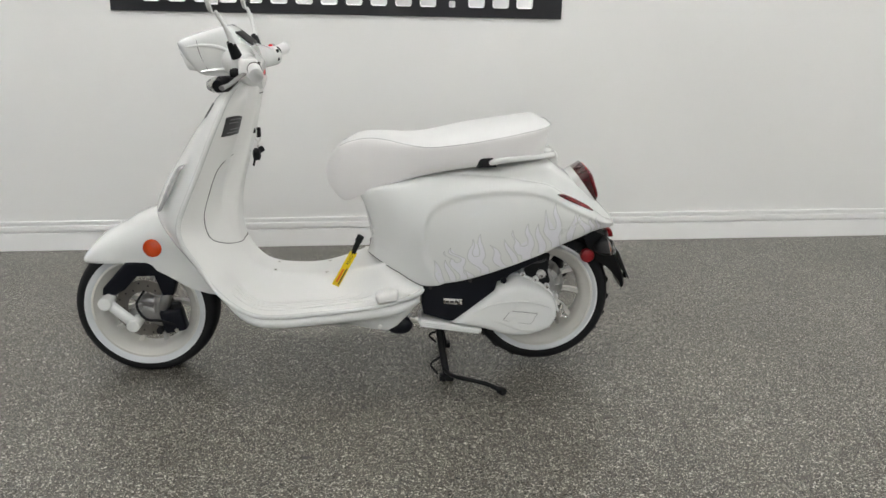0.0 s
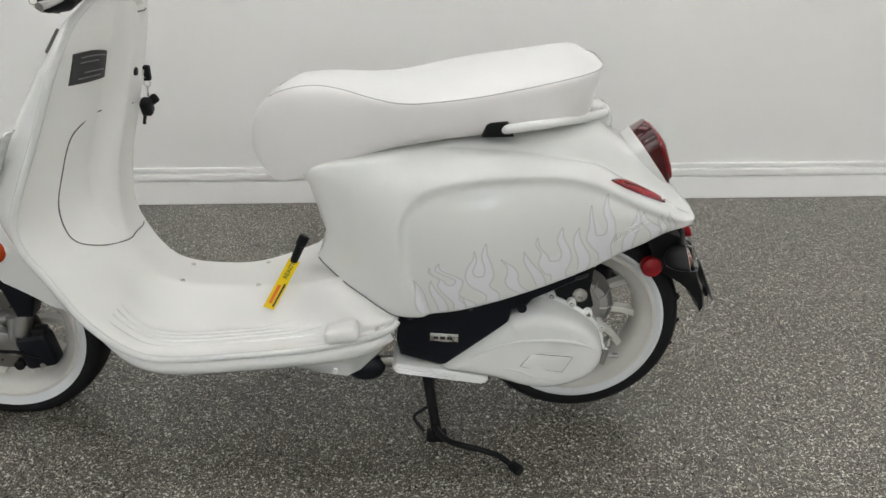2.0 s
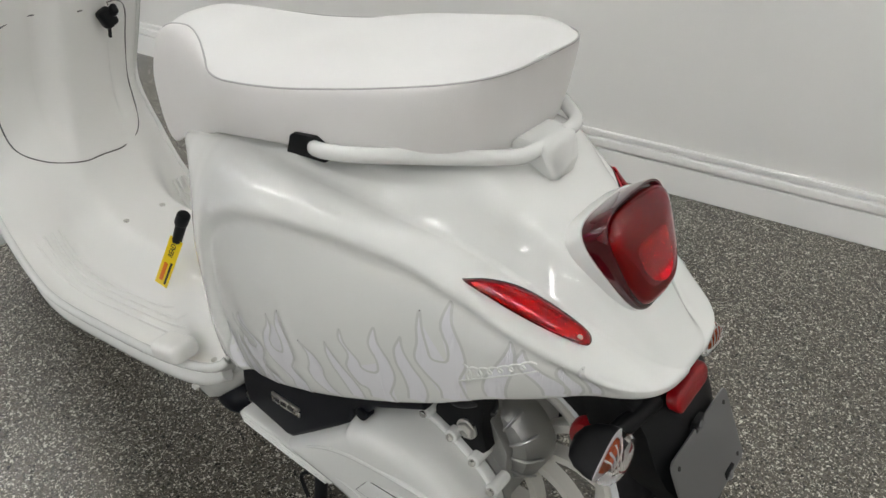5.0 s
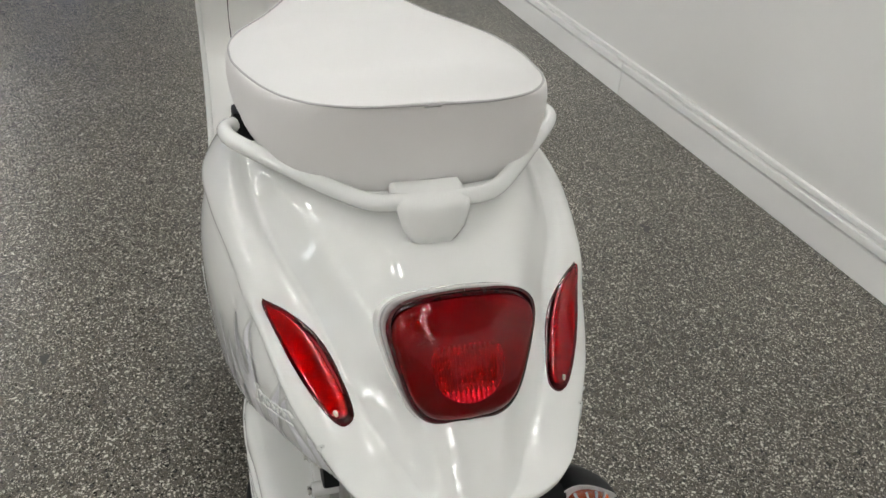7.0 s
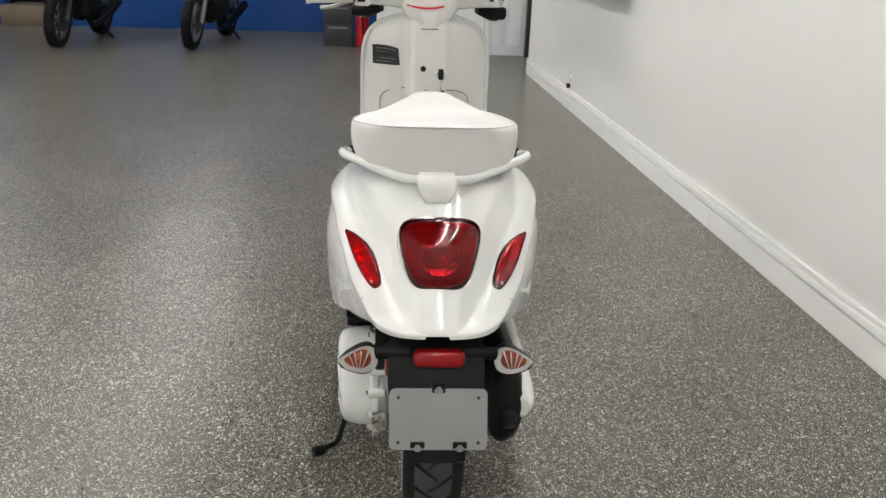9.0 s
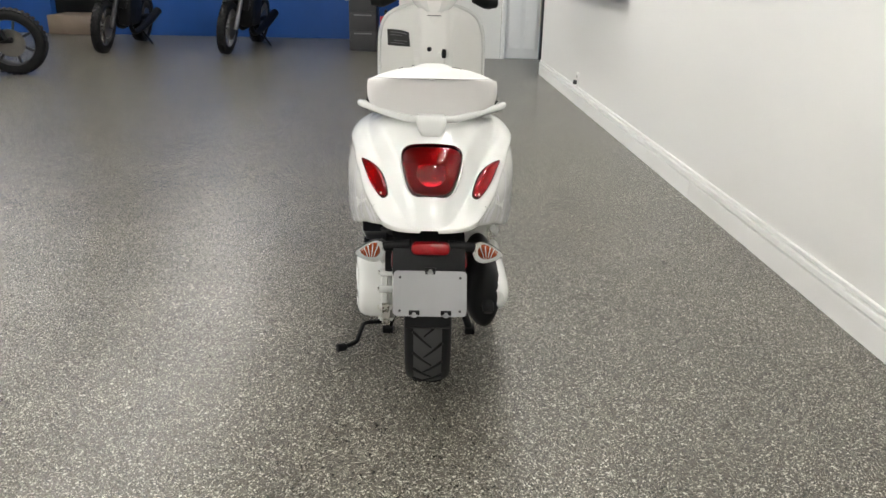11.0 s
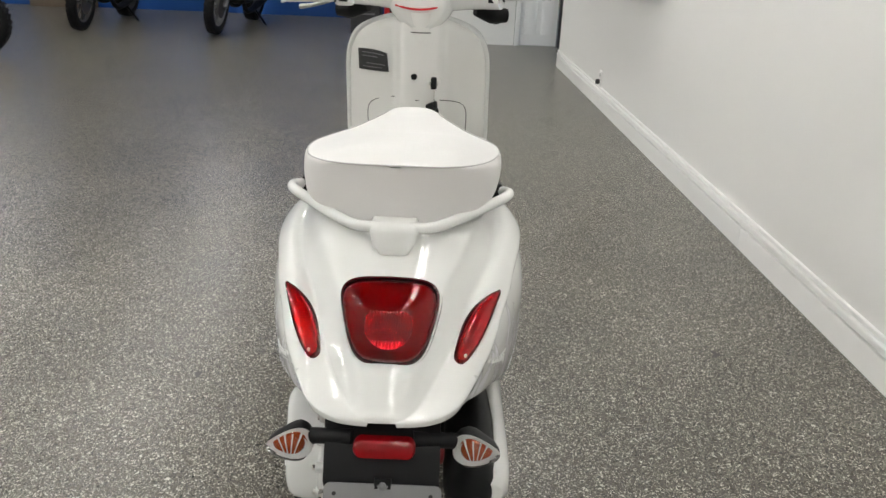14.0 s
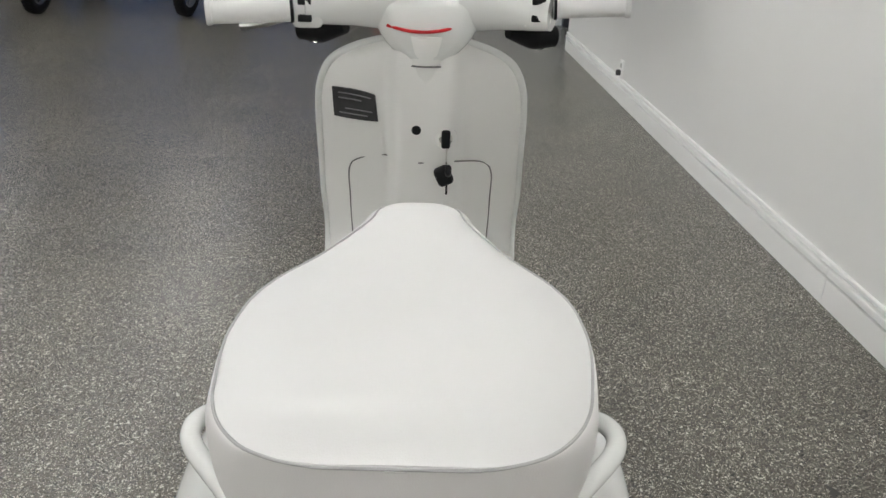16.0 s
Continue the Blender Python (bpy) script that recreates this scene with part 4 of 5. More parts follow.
cyl((-1.331, -0.04, 0.222), (-1.331, -0.085, 0.222), 0.030, segs=24, bevel=0.004, bm=bm)
sp("suspension_knuckle", bm, ALU, None, "cast alloy knuckle")
cal = sp("brake_caliper", box(0.076, 0.046, 0.084, (-1.216, -0.080, 0.208), 0.012, Matrix.Rotation(radians(-12), 4, "Y"), 3), NAVY, None, "black brake caliper")
sp("caliper_lug", cyl((-1.262, -0.10, 0.172), (-1.262, -0.06, 0.172), 0.012, segs=16, bevel=0.002), BLACK, cal)
sp("caliper_bolt", cyl((-1.205, -0.104, 0.176), (-1.205, -0.09, 0.176), 0.007, segs=6), STEEL, cal)
sp("caliper_lug", box(0.03, 0.03, 0.03, (-1.205, -0.080, 0.252), 0.006), BLACK, cal)
sp("brake_hose", tube([(-1.300, -0.095, 0.315), (-1.325, -0.108, 0.270), (-1.300, -0.110, 0.222), (-1.255, -0.105, 0.212), (-1.205, -0.100, 0.196)], 0.0042, 8), BLACK, cal, "black brake hose")
bm = lathe([(0.060, -0.044), (0.100, -0.044), (0.100, -0.040), (0.060, -0.040)], (-1.318, 0, 0.233), 64, True)
disc = sp("brake_disc", bm, BRAKE, None, "drilled steel brake disc")
for i in range(18):
    a = 2 * math.pi * i / 18
    r = 0.072 + 0.009 * (i % 3)
    x, z = -1.318 + r * math.cos(a), 0.233 + r * math.sin(a)
    sp("drilling", cyl((x, -0.0448, z), (x, -0.043, z), 0.0032, segs=10), INK, disc)

# Leg shield and footboard: one skin from the shield's top down and back to the tail of the footboard.
# Columns: edge x, edge z, half width, inner centre x, inner centre z, outer centre x, outer centre z
SHIELD = [
    (-0.945, 0.988, 0.030, -0.893, 0.985, -0.985, 0.985), (-0.955, 0.978, 0.095, -0.895, 0.965, -1.000, 0.965), (-0.968, 0.948, 0.160, -0.900, 0.935, -1.025, 0.940),
    (-0.988, 0.900, 0.189, -0.908, 0.900, -1.055, 0.895), (-1.018, 0.835, 0.199, -0.924, 0.830, -1.105, 0.830), (-1.062, 0.735, 0.203, -0.950, 0.735, -1.170, 0.730),
    (-1.102, 0.650, 0.207, -0.975, 0.650, -1.220, 0.650), (-1.134, 0.570, 0.206, -0.987, 0.570, -1.240, 0.580), (-1.128, 0.510, 0.206, -0.986, 0.510, -1.200, 0.500),
    (-1.090, 0.445, 0.207, -0.968, 0.445, -1.120, 0.400), (-1.036, 0.358, 0.210, -0.930, 0.396, -1.040, 0.290), (-0.960, 0.292, 0.215, -0.890, 0.374, -0.960, 0.225),
    (-0.875, 0.270, 0.218, -0.830, 0.365, -0.870, 0.200), (-0.720, 0.282, 0.221, -0.720, 0.366, -0.720, 0.195), (-0.560, 0.302, 0.223, -0.600, 0.392, -0.580, 0.190),
    (-0.460, 0.325, 0.222, -0.520, 0.420, -0.500, 0.200), (-0.400, 0.348, 0.216, -0.480, 0.430, -0.440, 0.250), (-0.385, 0.362, 0.200, -0.470, 0.435, -0.420, 0.290)]
SH = spline(SHIELD, 120)
rows, outer, rimL, rimR = [], [], [], []
for i, (ex, ez, w, cx, cz, ox, oz) in enumerate(SH):
    f = i / 119 * 17
    flat = float(smooth(9.0, 11.5, f))
    low = float(smooth(5.5, 9.0, f))
    row, orow = [], []
    for v in np.linspace(-1, 1, 61):
        a = abs(v)
        y = v * w * 0.972 - 0.009
        col = 1 - smooth(0.045, 0.075, abs(y))
        cushion = 1 - a ** 3.0
        glove = 1 - smooth(0.125, 0.175, abs(y)) if f < 10 else 0
        p_sh = 0.62 * cushion + 0.38 * ((1 - low) * col + low * (1 - smooth(0.05, 0.18, abs(y))))
        back = float(smooth(12.5, 15.0, f))
        p_fl = 0.12 * (1 - smooth(0.17, 0.20, abs(y))) + 0.88 * (1 - smooth(0.055 + 0.075 * back, 0.125 + 0.075 * back, abs(y)))
        k = (1 - flat) * p_sh + flat * p_fl
        row.append((ex + (cx - ex) * k, y, ez + (cz - ez) * k))
        ko = (1 - a ** 2.4)
        drop = 0.008 * float(smooth(9, 12, f))
        orow.append((ex + (ox - ex) * ko - 0.004, y, ez + (oz - ez) * ko - 0.004 - drop))
    rows.append(row)
    outer.append(orow)
    rimL.append((ex, -w * 0.972 - 0.009, ez))
    rimR.append((ex, w * 0.972 - 0.009, ez))
shield = sp("leg_shield", grid(rows), PANEL, None, "white moulded leg shield inner panel and footboard", 60)
sp("leg_shield_front", grid(outer), PAINT, shield, "glossy white steel shield front and belly", 60)
for rim in (rimL, rimR):
    sp("shield_edge", tube(rim[6::3], 0.0075, 10, n=150), PAINT, shield, "rolled white shield edge")
sp("shield_crest", tube([rimL[k] for k in (8, 5, 2, 0)] + [rimR[k] for k in (0, 2, 5, 8)], 0.0075, 10), PAINT, shield)


def shield_at(y, z0, out=0.002):
    """A place on the inner face of the shield's upright part."""
    k = int(np.argmin([abs(r[int(round((y / SH[i][2] + 1) * 30))][2] - z0) if abs(y) < SH[i][2] and i < 70 else 9 for i, r in enumerate(rows)]))
    p = rows[k][int(round((y / SH[k][2] + 1) * 30))]
    return Vector(p) + Vector((out, 0, out * 0.3))


# glove box door: its gap as a thin dark line, and two small marks
for s in (-1, 1):
    pts = [shield_at(s * y, z, 0.0005) for y, z in ((0.0, 0.762), (0.07, 0.760), (0.122, 0.750), (0.143, 0.720), (0.148, 0.66), (0.145, 0.58), (0.134, 0.51), (0.100, 0.478), (0.05, 0.470), (0.0, 0.468))]
    sp("glove_box_gap", tube(pts, 0.0014, 6, n=60), GAP, shield)
# footboard ribs
for s in (-1, 1):
    for j, yy in enumerate((0.135, 0.150, 0.165, 0.180)):
        pts = []
        for k in range(72, 102, 3):
            r = rows[k]
            q = r[int(round((s * yy / SH[k][2] + 1) * 30))]
            pts.append((q[0], s * yy, q[2] + 0.001))
        sp("foot_rib", tube(pts, 0.0032, 6), PANEL, shield)
    for x, y, z in ((-0.876, 0.049, 0.0), (-0.70, 0.06, 0), (-0.432, 0.222, 0.0)):
        k = int(np.argmin([abs(r[30 + int(s * 30 * min(0.97, y / 0.222))][0] - x) + (9 if i < 66 else 0) for i, r in enumerate(rows)]))
        q = Vector(rows[k][30 + int(s * 30 * min(0.93, y / 0.222))])
        sp("floor_screw", cyl(q - Vector((0, 0, 0.003)), q + Vector((0, 0, 0.0022)), 0.0058, segs=14, bevel=0.001), STEEL, shield)
    # folded pillion peg cover
    bm = box(0.072, 0.052, 0.034, (-0.500, s * 0.224, 0.342), 0.013, Matrix.Rotation(radians(-12), 4, "Y"), 3)
    sp("foot_peg", bm, PANEL, None, "folded white pillion foot peg")
    # lower side rail beneath the footboard
    pts = [(-1.02, s * 0.205, 0.330), (-0.95, s * 0.212, 0.268), (-0.87, s * 0.215, 0.247), (-0.72, s * 0.217, 0.258), (-0.56, s * 0.218, 0.278), (-0.46, s * 0.214, 0.298), (-0.40, s * 0.203, 0.325)]
    sp("side_moulding", tube(pts, [0.004, 0.010, 0.012, 0.012, 0.013, 0.014, 0.010], 10, flat=1.4), PAINT, None, "white side moulding below the footboard")
# belly fairing: a keel that drops under the rear of the footboard
rows_b = []
for x, w, zt, zb in ((-0.80, 0.06, 0.25, 0.225), (-0.72, 0.12, 0.27, 0.222), (-0.64, 0.17, 0.285, 0.214), (-0.56, 0.19, 0.295, 0.203), (-0.50, 0.195, 0.31, 0.198), (-0.47, 0.195, 0.32, 0.215),
                     (-0.43, 0.19, 0.335, 0.255), (-0.395, 0.185, 0.35, 0.30)):
    rows_b.append([(x, -w, zt), (x, -w * 0.99, (zt + zb) / 2), (x, -w * 0.93, zb + 0.008), (x, -w * 0.82, zb), (x, w * 0.82, zb), (x, w * 0.93, zb + 0.008), (x, w * 0.99, (zt + zb) / 2), (x, w, zt)])
belly = sp("belly_fairing", grid(rows_b, wrap=True, caps=True), PAINT, None, "white belly fairing below the footboard", 50)
sp("screw", cyl((-0.525, -0.182, 0.222), (-0.525, -0.192, 0.222), 0.006, segs=14), PANEL, belly)

# type plate, bag hook, ignition lock
rows_p = []
ends = [[shield_at(-0.163 + 0.082 * u, (0.894 - 0.011 * u) - 0.056 * v, 0.0055) for u in (0, 0.5, 1)] for v in (0, 1)]
for v in np.linspace(0, 1, 7):
    left, mid, right = [a.lerp(b, v) for a, b in zip(*ends)]
    face = [left * ((1 - u) * (1 - 2 * u)) + mid * (4 * u * (1 - u)) + right * (u * (2 * u - 1)) for u in np.linspace(0, 1, 9)]
    rows_p.append(face + [q - Vector((0.006, 0, 0)) for q in face[::-1]])
p = [rows_p[0][0], rows_p[0][8], rows_p[-1][8], rows_p[-1][0]]
tp = sp("type_plate", grid(rows_p, wrap=True, caps=True), DATAPLATE, shield, "small black data plate", 60)
for k, (a, b) in enumerate(((1, 7), (1, 5), (2, 7), (1, 6))):
    line = [rows_p[1 + k + (k > 1)][u] + Vector((0.0012, 0, 0.0003)) for u in range(a, b + 1)]
    sp("print_bar", tube(line, 0.0013, 4), BIKEGREY, tp)
h = shield_at(-0.007, 0.829, 0.0)
sp("bag_hook_hole", cyl(h - Vector((0.004, 0, 0)), h + Vector((0.004, 0, 0)), 0.0085, segs=18, bevel=0.001), BLACK, shield)
lk = Vector((-0.934, 0.038, 0.815))
lock = sp("ignition_lock", cyl(lk - Vector((0.01, 0, 0)), lk + Vector((0.008, 0, 0)), 0.021, segs=24, bevel=0.004), PANEL, shield, "white ignition lock collar")
sp("lock_core", cyl(lk, lk + Vector((0.011, 0, 0)), 0.012, segs=20), STEEL, lock)

# horn cover ridge and slot lamps on the shield front
for s in (-1, 1):
    pts = [(-1.108, s * 0.178, 0.752), (-1.128, s * 0.176, 0.735), (-1.165, s * 0.168, 0.670), (-1.200, s * 0.165, 0.605)]
    sp("slot_lamp", tube(pts, [0.005, 0.015, 0.017, 0.009], 12, flat=0.5), GREYLENS, shield, "clear slotted front side lamp")
    pts = []
    for z in (0.925, 0.905, 0.885):
        k = min(range(70), key=lambda i: abs(outer[i][30 + s * 17][2] - z))
        q = outer[k][30 + s * 17]
        pts.append((q[0] - 0.002, q[1], q[2] + 0.001))
    sp("vent_slit", tube(pts, 0.0030, 6), GAP, shield)

# Headset: steering neck, cowl with headlamp, instrument, bars
neck = []
for z, x0, x1, w in ((0.90, -1.02, -0.910, 0.055), (0.95, -1.00, -0.893, 0.052), (0.975, -0.99, -0.880, 0.040), (1.0, -0.98, -0.875, 0.040)):
    c, r = (x0 + x1) / 2, (x1 - x0) / 2
    neck.append([(c + r * math.cos(a), w * math.sin(a), z) for a in np.linspace(0, 2 * math.pi, 28, endpoint=False)])
sp("steering_neck", grid(neck, wrap=True, caps=True), PANEL, None, "white steering neck cover", 60)
HEAD = curve_table([
    (-1.128, 0.066, 1.096, 1.104, 1.082), (-1.120, 0.080, 1.086, 1.113, 1.040), (-1.100, 0.087, 1.076, 1.122, 1.006), (-1.050, 0.089, 1.070, 1.138, 1.002), (-1.000, 0.086, 1.060, 1.152, 0.998),
    (-0.970, 0.086, 1.050, 1.152, 0.985), (-0.945, 0.090, 1.042, 1.128, 0.962), (-0.925, 0.090, 1.036, 1.092, 0.947), (-0.905, 0.080, 1.032, 1.064, 0.946), (-0.888, 0.060, 1.030, 1.048, 0.962)])
hr = []
for x in np.linspace(-1.128, -0.888, 48):
    w, zw, zt, zb = HEAD(x)
    ring = []
    for a in np.linspace(0, 2 * math.pi, 40, endpoint=False):
        c, s_ = math.cos(a), math.sin(a)
        y = w * math.copysign(abs(c) ** (0.42 if s_ > 0 else 0.55), c)
        z = zw + (zt - zw if s_ > 0 else zw - zb) * math.copysign(abs(s_) ** (0.62 if s_ > 0 else 0.7), s_)
        if s_ < 0:
            y *= 1 - 0.58 * abs(s_) ** 1.5 * float(smooth(-1.02, -0.94, x))
        ring.append((x + 0.32 * max(0.0, zt - z) * (1 - float(smooth(-1.11, -1.0, x))), y, z))
    hr.append(ring)
head = sp("handlebar_cowl", grid(hr, wrap=True, caps=True), PAINT, None, "white headset cowl", 60)
rim_pts = []
for a in np.linspace(0, 2 * math.pi, 40, endpoint=False):
    sy, sz = math.copysign(abs(math.cos(a)) ** 0.5, math.cos(a)), math.copysign(abs(math.sin(a)) ** 0.6, math.sin(a))
    rim_pts.append((-1.104 - 0.014 * sz, 0.070 * sy, 1.060 + 0.038 * sz))
bm = grid([[(x - 0.004, y, z) for x, y, z in rim_pts], [(x - 0.012, y * 0.9, 1.060 + (z - 1.060) * 0.9) for x, y, z in rim_pts]], wrap=True, caps=True)
sp("headlamp", bm, CLEAR, head, "clear rectangular headlamp lens")
bm = grid([[(x + 0.02, y * 1.12, 1.060 + (z - 1.060) * 1.16) for x, y, z in rim_pts], [(x - 0.008, y * 1.07, 1.060 + (z - 1.060) * 1.09) for x, y, z in rim_pts]], wrap=True, caps=True)
sp("headlamp_rim", bm, PAINT, head)
# raised edge between the lamp's hood and the cowl, and the seam behind the lamp
for s in (-1, 1):
    sp("hood_seam", tube([(-1.066, s * 0.050, 1.131), (-1.064, s * 0.082, 1.112), (-1.055, s * 0.0895, 1.070), (-1.035, s * 0.080, 1.018)], 0.0012, 6), GAP, head)
    sp("hood_edge", tube([(-1.095, s * 0.086, 1.092), (-1.045, s * 0.091, 1.098), (-0.990, s * 0.091, 1.090), (-0.950, s * 0.094, 1.066)], [0.002, 0.005, 0.006, 0.004], 8), PAINT, head, "raised crease along the cowl")
    sp("lower_crease", tube([(-1.060, s * 0.084, 1.020), (-1.010, s * 0.087, 1.026), (-0.960, s * 0.090, 1.030)], [0.002, 0.005, 0.004], 8), PAINT, head)
bm = box(0.062, 0.112, 0.012, (-0.934, 0, 1.1150), 0.005, Matrix.Rotation(radians(38), 4, "Y"), 3)
inst = sp("instrument", bm, BLACK, head, "dark instrument glass")
sp("bezel", box(0.074, 0.126, 0.010, (-0.935, 0, 1.1130), 0.005, Matrix.Rotation(radians(38), 4, "Y"), 3), CHROME, inst, "bright bezel")
bm = tube([(-0.893, -0.066, 1.016), (-0.885, -0.036, 1.010), (-0.883, -0.008, 1.008), (-0.885, 0.020, 1.010), (-0.893, 0.050, 1.016)], 0.0028, 8)
sp("red_stripe", bm, REDPAINT, head, "thin red trim line")
ring = [(-0.9465 + 0.0540 * math.cos(a), 0.0522 * math.sin(a), 0.949) for a in np.linspace(0, 2 * math.pi, 25)]
sp("neck_gap", tube(ring, 0.0016, 6), GAP, head)
for s in (-1, 1):
    pts = [(-0.945, s * 0.070, 1.052), (-0.925, s * 0.120, 1.050), (-0.900, s * 0.165, 1.046), (-0.882, s * 0.205, 1.045)]
    arm = sp("bar_cowl", tube(pts, [0.052, 0.042, 0.033, 0.029], 20), PAINT, head, "white bar shroud")
    sw = sp("switch_block", box(0.056, 0.050, 0.058, (-0.892, -0.196, 1.040) if s < 0 else (-0.898, 0.180, 1.050), 0.010, Matrix.Rotation(radians(-s * 6), 4, "Z"), 3), PANEL, head, "white switch block")
    for dz, dx in ((0.014, 0.0), (-0.012, 0.003)):
        sp("switch", box(0.010, 0.022, 0.011, (-0.863 + dx, -0.196, 1.040 + dz) if s < 0 else (-0.869 + dx, 0.180, 1.050 + dz), 0.002), BLACK, sw, "black rocker switch")
    if s > 0:
        sp("stop_switch", box(0.012, 0.018, 0.012, (-0.890, 0.182, 1.080), 0.003), REDPAINT, sw, "red stop switch")
    bar = [(-0.872, -0.215, 1.040), (-0.842, -0.350, 1.035)] if s < 0 else [(-0.880, 0.205, 1.056), (-0.866, 0.327, 1.064)]
    grip = sp("grip", cyl(bar[0], bar[1], 0.0195, 0.0185, 28, 0.004), VINYL, None, "white rubber handlebar grip")
    a, b = Vector(bar[0]), Vector(bar[1])
    sp("grip_collar", cyl(a.lerp(b, 0.01), a.lerp(b, 0.05), 0.0212, segs=28, bevel=0.001), BLACK, grip, "black collar")
    sp("grip_end", cyl(a.lerp(b, 0.93), a.lerp(b, 1.0), 0.0204, segs=28, bevel=0.002), VINYL, grip)
    lift = 0.045 if s > 0 else 0.0
    # lever with clutch of cables at its root
    lv = sp("lever", tube([(-0.885, s * 0.195, 1.036 + lift), (-0.912, s * 0.235, 1.020 + lift), (-0.930, s * 0.285, 1.004 + lift), (-0.945, s * 0.318, 0.998 + lift)], [0.009, 0.008, 0.0075, 0.010], 10, flat=0.7), ALU, None, "silver brake lever")
    sp("lever_root", box(0.05, 0.06, 0.026, (-0.925, s * 0.165, 1.026), 0.008), BLACK, lv)
    # front indicator under the lever
    ind = sp("front_indicator", tube([(-0.945, s * 0.140, 1.004), (-0.965, s * 0.185, 0.995), (-0.978, s * 0.225, 0.992)], [0.012, 0.024, 0.018], 16), BLACK, None, "black front turn indicator")
    sp("lens", tube([(-0.972, s * 0.196, 0.994), (-0.996, s * 0.201, 0.993), (-1.014, s * 0.203, 0.993)], [0.025, 0.022, 0.010], 16), CLEAR, ind, "clear lens")
    # mirror
    mr = sp("mirror", tube([(-0.930, s * 0.165, 1.070), (-0.938, s * 0.176, 1.098), (-0.943, s * 0.185, 1.115)], [0.017, 0.014, 0.010], 14), BLACK, None, "round rear-view mirror on a white stem")
    sp("stem", tube([(-0.936, s * 0.182, 1.110), (-0.950, s * 0.205, 1.160), (-0.968, s * 0.225, 1.200)], [0.0085, 0.0065, 0.0055], 12), PAINT, mr, "white mirror stem")
    bm = lathe([(0.0, -0.016), (0.03, -0.014), (0.048, -0.006), (0.053, 0.004), (0.050, 0.008)], (0, 0, 0), 40)
    bmesh.ops.transform(bm, matrix=Matrix.Translation((-0.975, s * 0.235, 1.245)) @ Matrix.Rotation(radians(90), 4, "Z") @ Matrix.Rotation(radians(180), 4, "Z"), verts=bm.verts)
    sp("mirror_shell", bm, PAINT, mr, "white round mirror shell")
    bm = cyl((-0.9685, s * 0.235, 1.245), (-0.9665, s * 0.235, 1.245), 0.050, segs=40)
    sp("mirror_glass", bm, MIRROR, mr)

# Engine, left side
bm = slab([(-0.385, 0.366), (-0.392, 0.300), (-0.384, 0.262), (-0.300, 0.236), (-0.285, 0.238), (-0.155, 0.342), (-0.148, 0.372), (-0.120, 0.380), (-0.105, 0.398), (-0.02, 0.440), (-0.02, 0.475), (-0.20, 0.42)], -0.184, -0.08, 0.008, segs=3)
cover = sp("air_filter_cover", bm, NAVY, None, "satin black air filter cover")
sp("cover_lug", cyl((-0.128, -0.189, 0.378), (-0.128, -0.17, 0.378), 0.010, segs=18, bevel=0.002), NAVY, cover)
sp("cover_bolt", cyl((-0.362, -0.189, 0.355), (-0.362, -0.18, 0.355), 0.006, segs=6), INK, cover)
sp("cover_bolt", cyl((-0.235, -0.189, 0.378), (-0.235, -0.18, 0.378), 0.006, segs=6), INK, cover)
T = Matrix.Rotation(radians(3.5), 4, "Y")
badge = sp("badge", box(0.060, 0.004, 0.019, (-0.290, -0.1855, 0.3065), 0.0015, T), STEEL, cover, "small silver badge with dark marks")
for k, (dx, w) in enumerate(((-0.017, 0.010), (-0.003, 0.012), (0.012, 0.012))):
    sp("badge_mark", box(w, 0.002, 0.007, (-0.290 + dx, -0.1878, 0.3065 - dx * 0.06), 0.0006, T), INK, badge)
CVT = [(-0.300, 0.234), (-0.225, 0.290), (-0.165, 0.340), (-0.148, 0.358), (-0.105, 0.374), (-0.070, 0.373), (-0.030, 0.358), (0.010, 0.334), (0.042, 0.304), (0.055, 0.270),
       (0.051, 0.234), (0.028, 0.206), (-0.020, 0.189), (-0.070, 0.184), (-0.120, 0.190), (-0.200, 0.214)]
sm = spline(CVT + [CVT[0]], 90)[:-1]
cxy = np.array((-0.09, 0.268))
lay = []
for y, k in ((-0.112, 1.0), (-0.150, 1.0), (-0.172, 0.985), (-0.188, 0.955), (-0.199, 0.905), (-0.205, 0.83), (-0.2075, 0.70), (-0.208, 0.5), (-0.208, 0.2)):
    lay.append([(cxy[0] + (p[0] - cxy[0]) * k, y + 0.012 * float(smooth(-0.1, 0.06, p[0])), cxy[1] + (p[1] - cxy[1]) * k) for p in sm])
cvt = sp("transmission_cover", grid(lay, wrap=True, caps=True), PAINT, None, "glossy white transmission cover", 60)
rec = [(-0.128, 0.250), (-0.105, 0.281), (-0.016, 0.268), (-0.037, 0.232)]
bm = grid([[(x, -0.200 + (x + 0.124) * 0.07, z) for x, z in rec], [(x, -0.2095 + (x + 0.124) * 0.09, z) for x, z in rec],
           [(-0.071 + (x + 0.071) * 0.93, -0.2105 + (x + 0.124) * 0.09, 0.268 + (z - 0.268) * 0.86) for x, z in rec]], wrap=True, caps=True)
emb = sp("cover_panel", bm, PAINT, cvt, "raised panel on the cover")
edge = rec + [rec[0]]
bm = bmesh.new()
for a, b in zip(edge, edge[1:]):
    tube([(a[0], -0.2088 + (a[0] + 0.124) * 0.09, a[1]), (b[0], -0.2088 + (b[0] + 0.124) * 0.09, b[1])], 0.0009, 6, bm=bm)
sp("panel_gap", bm, GAP, cvt)
pts = [(-0.096 + 0.0019 * i, -0.2105 + (0.030 + 0.0019 * i) * 0.09, 0.259 - 0.0002 * i + 0.0028 * math.sin(i * 1.3)) for i in range(0, 26)]
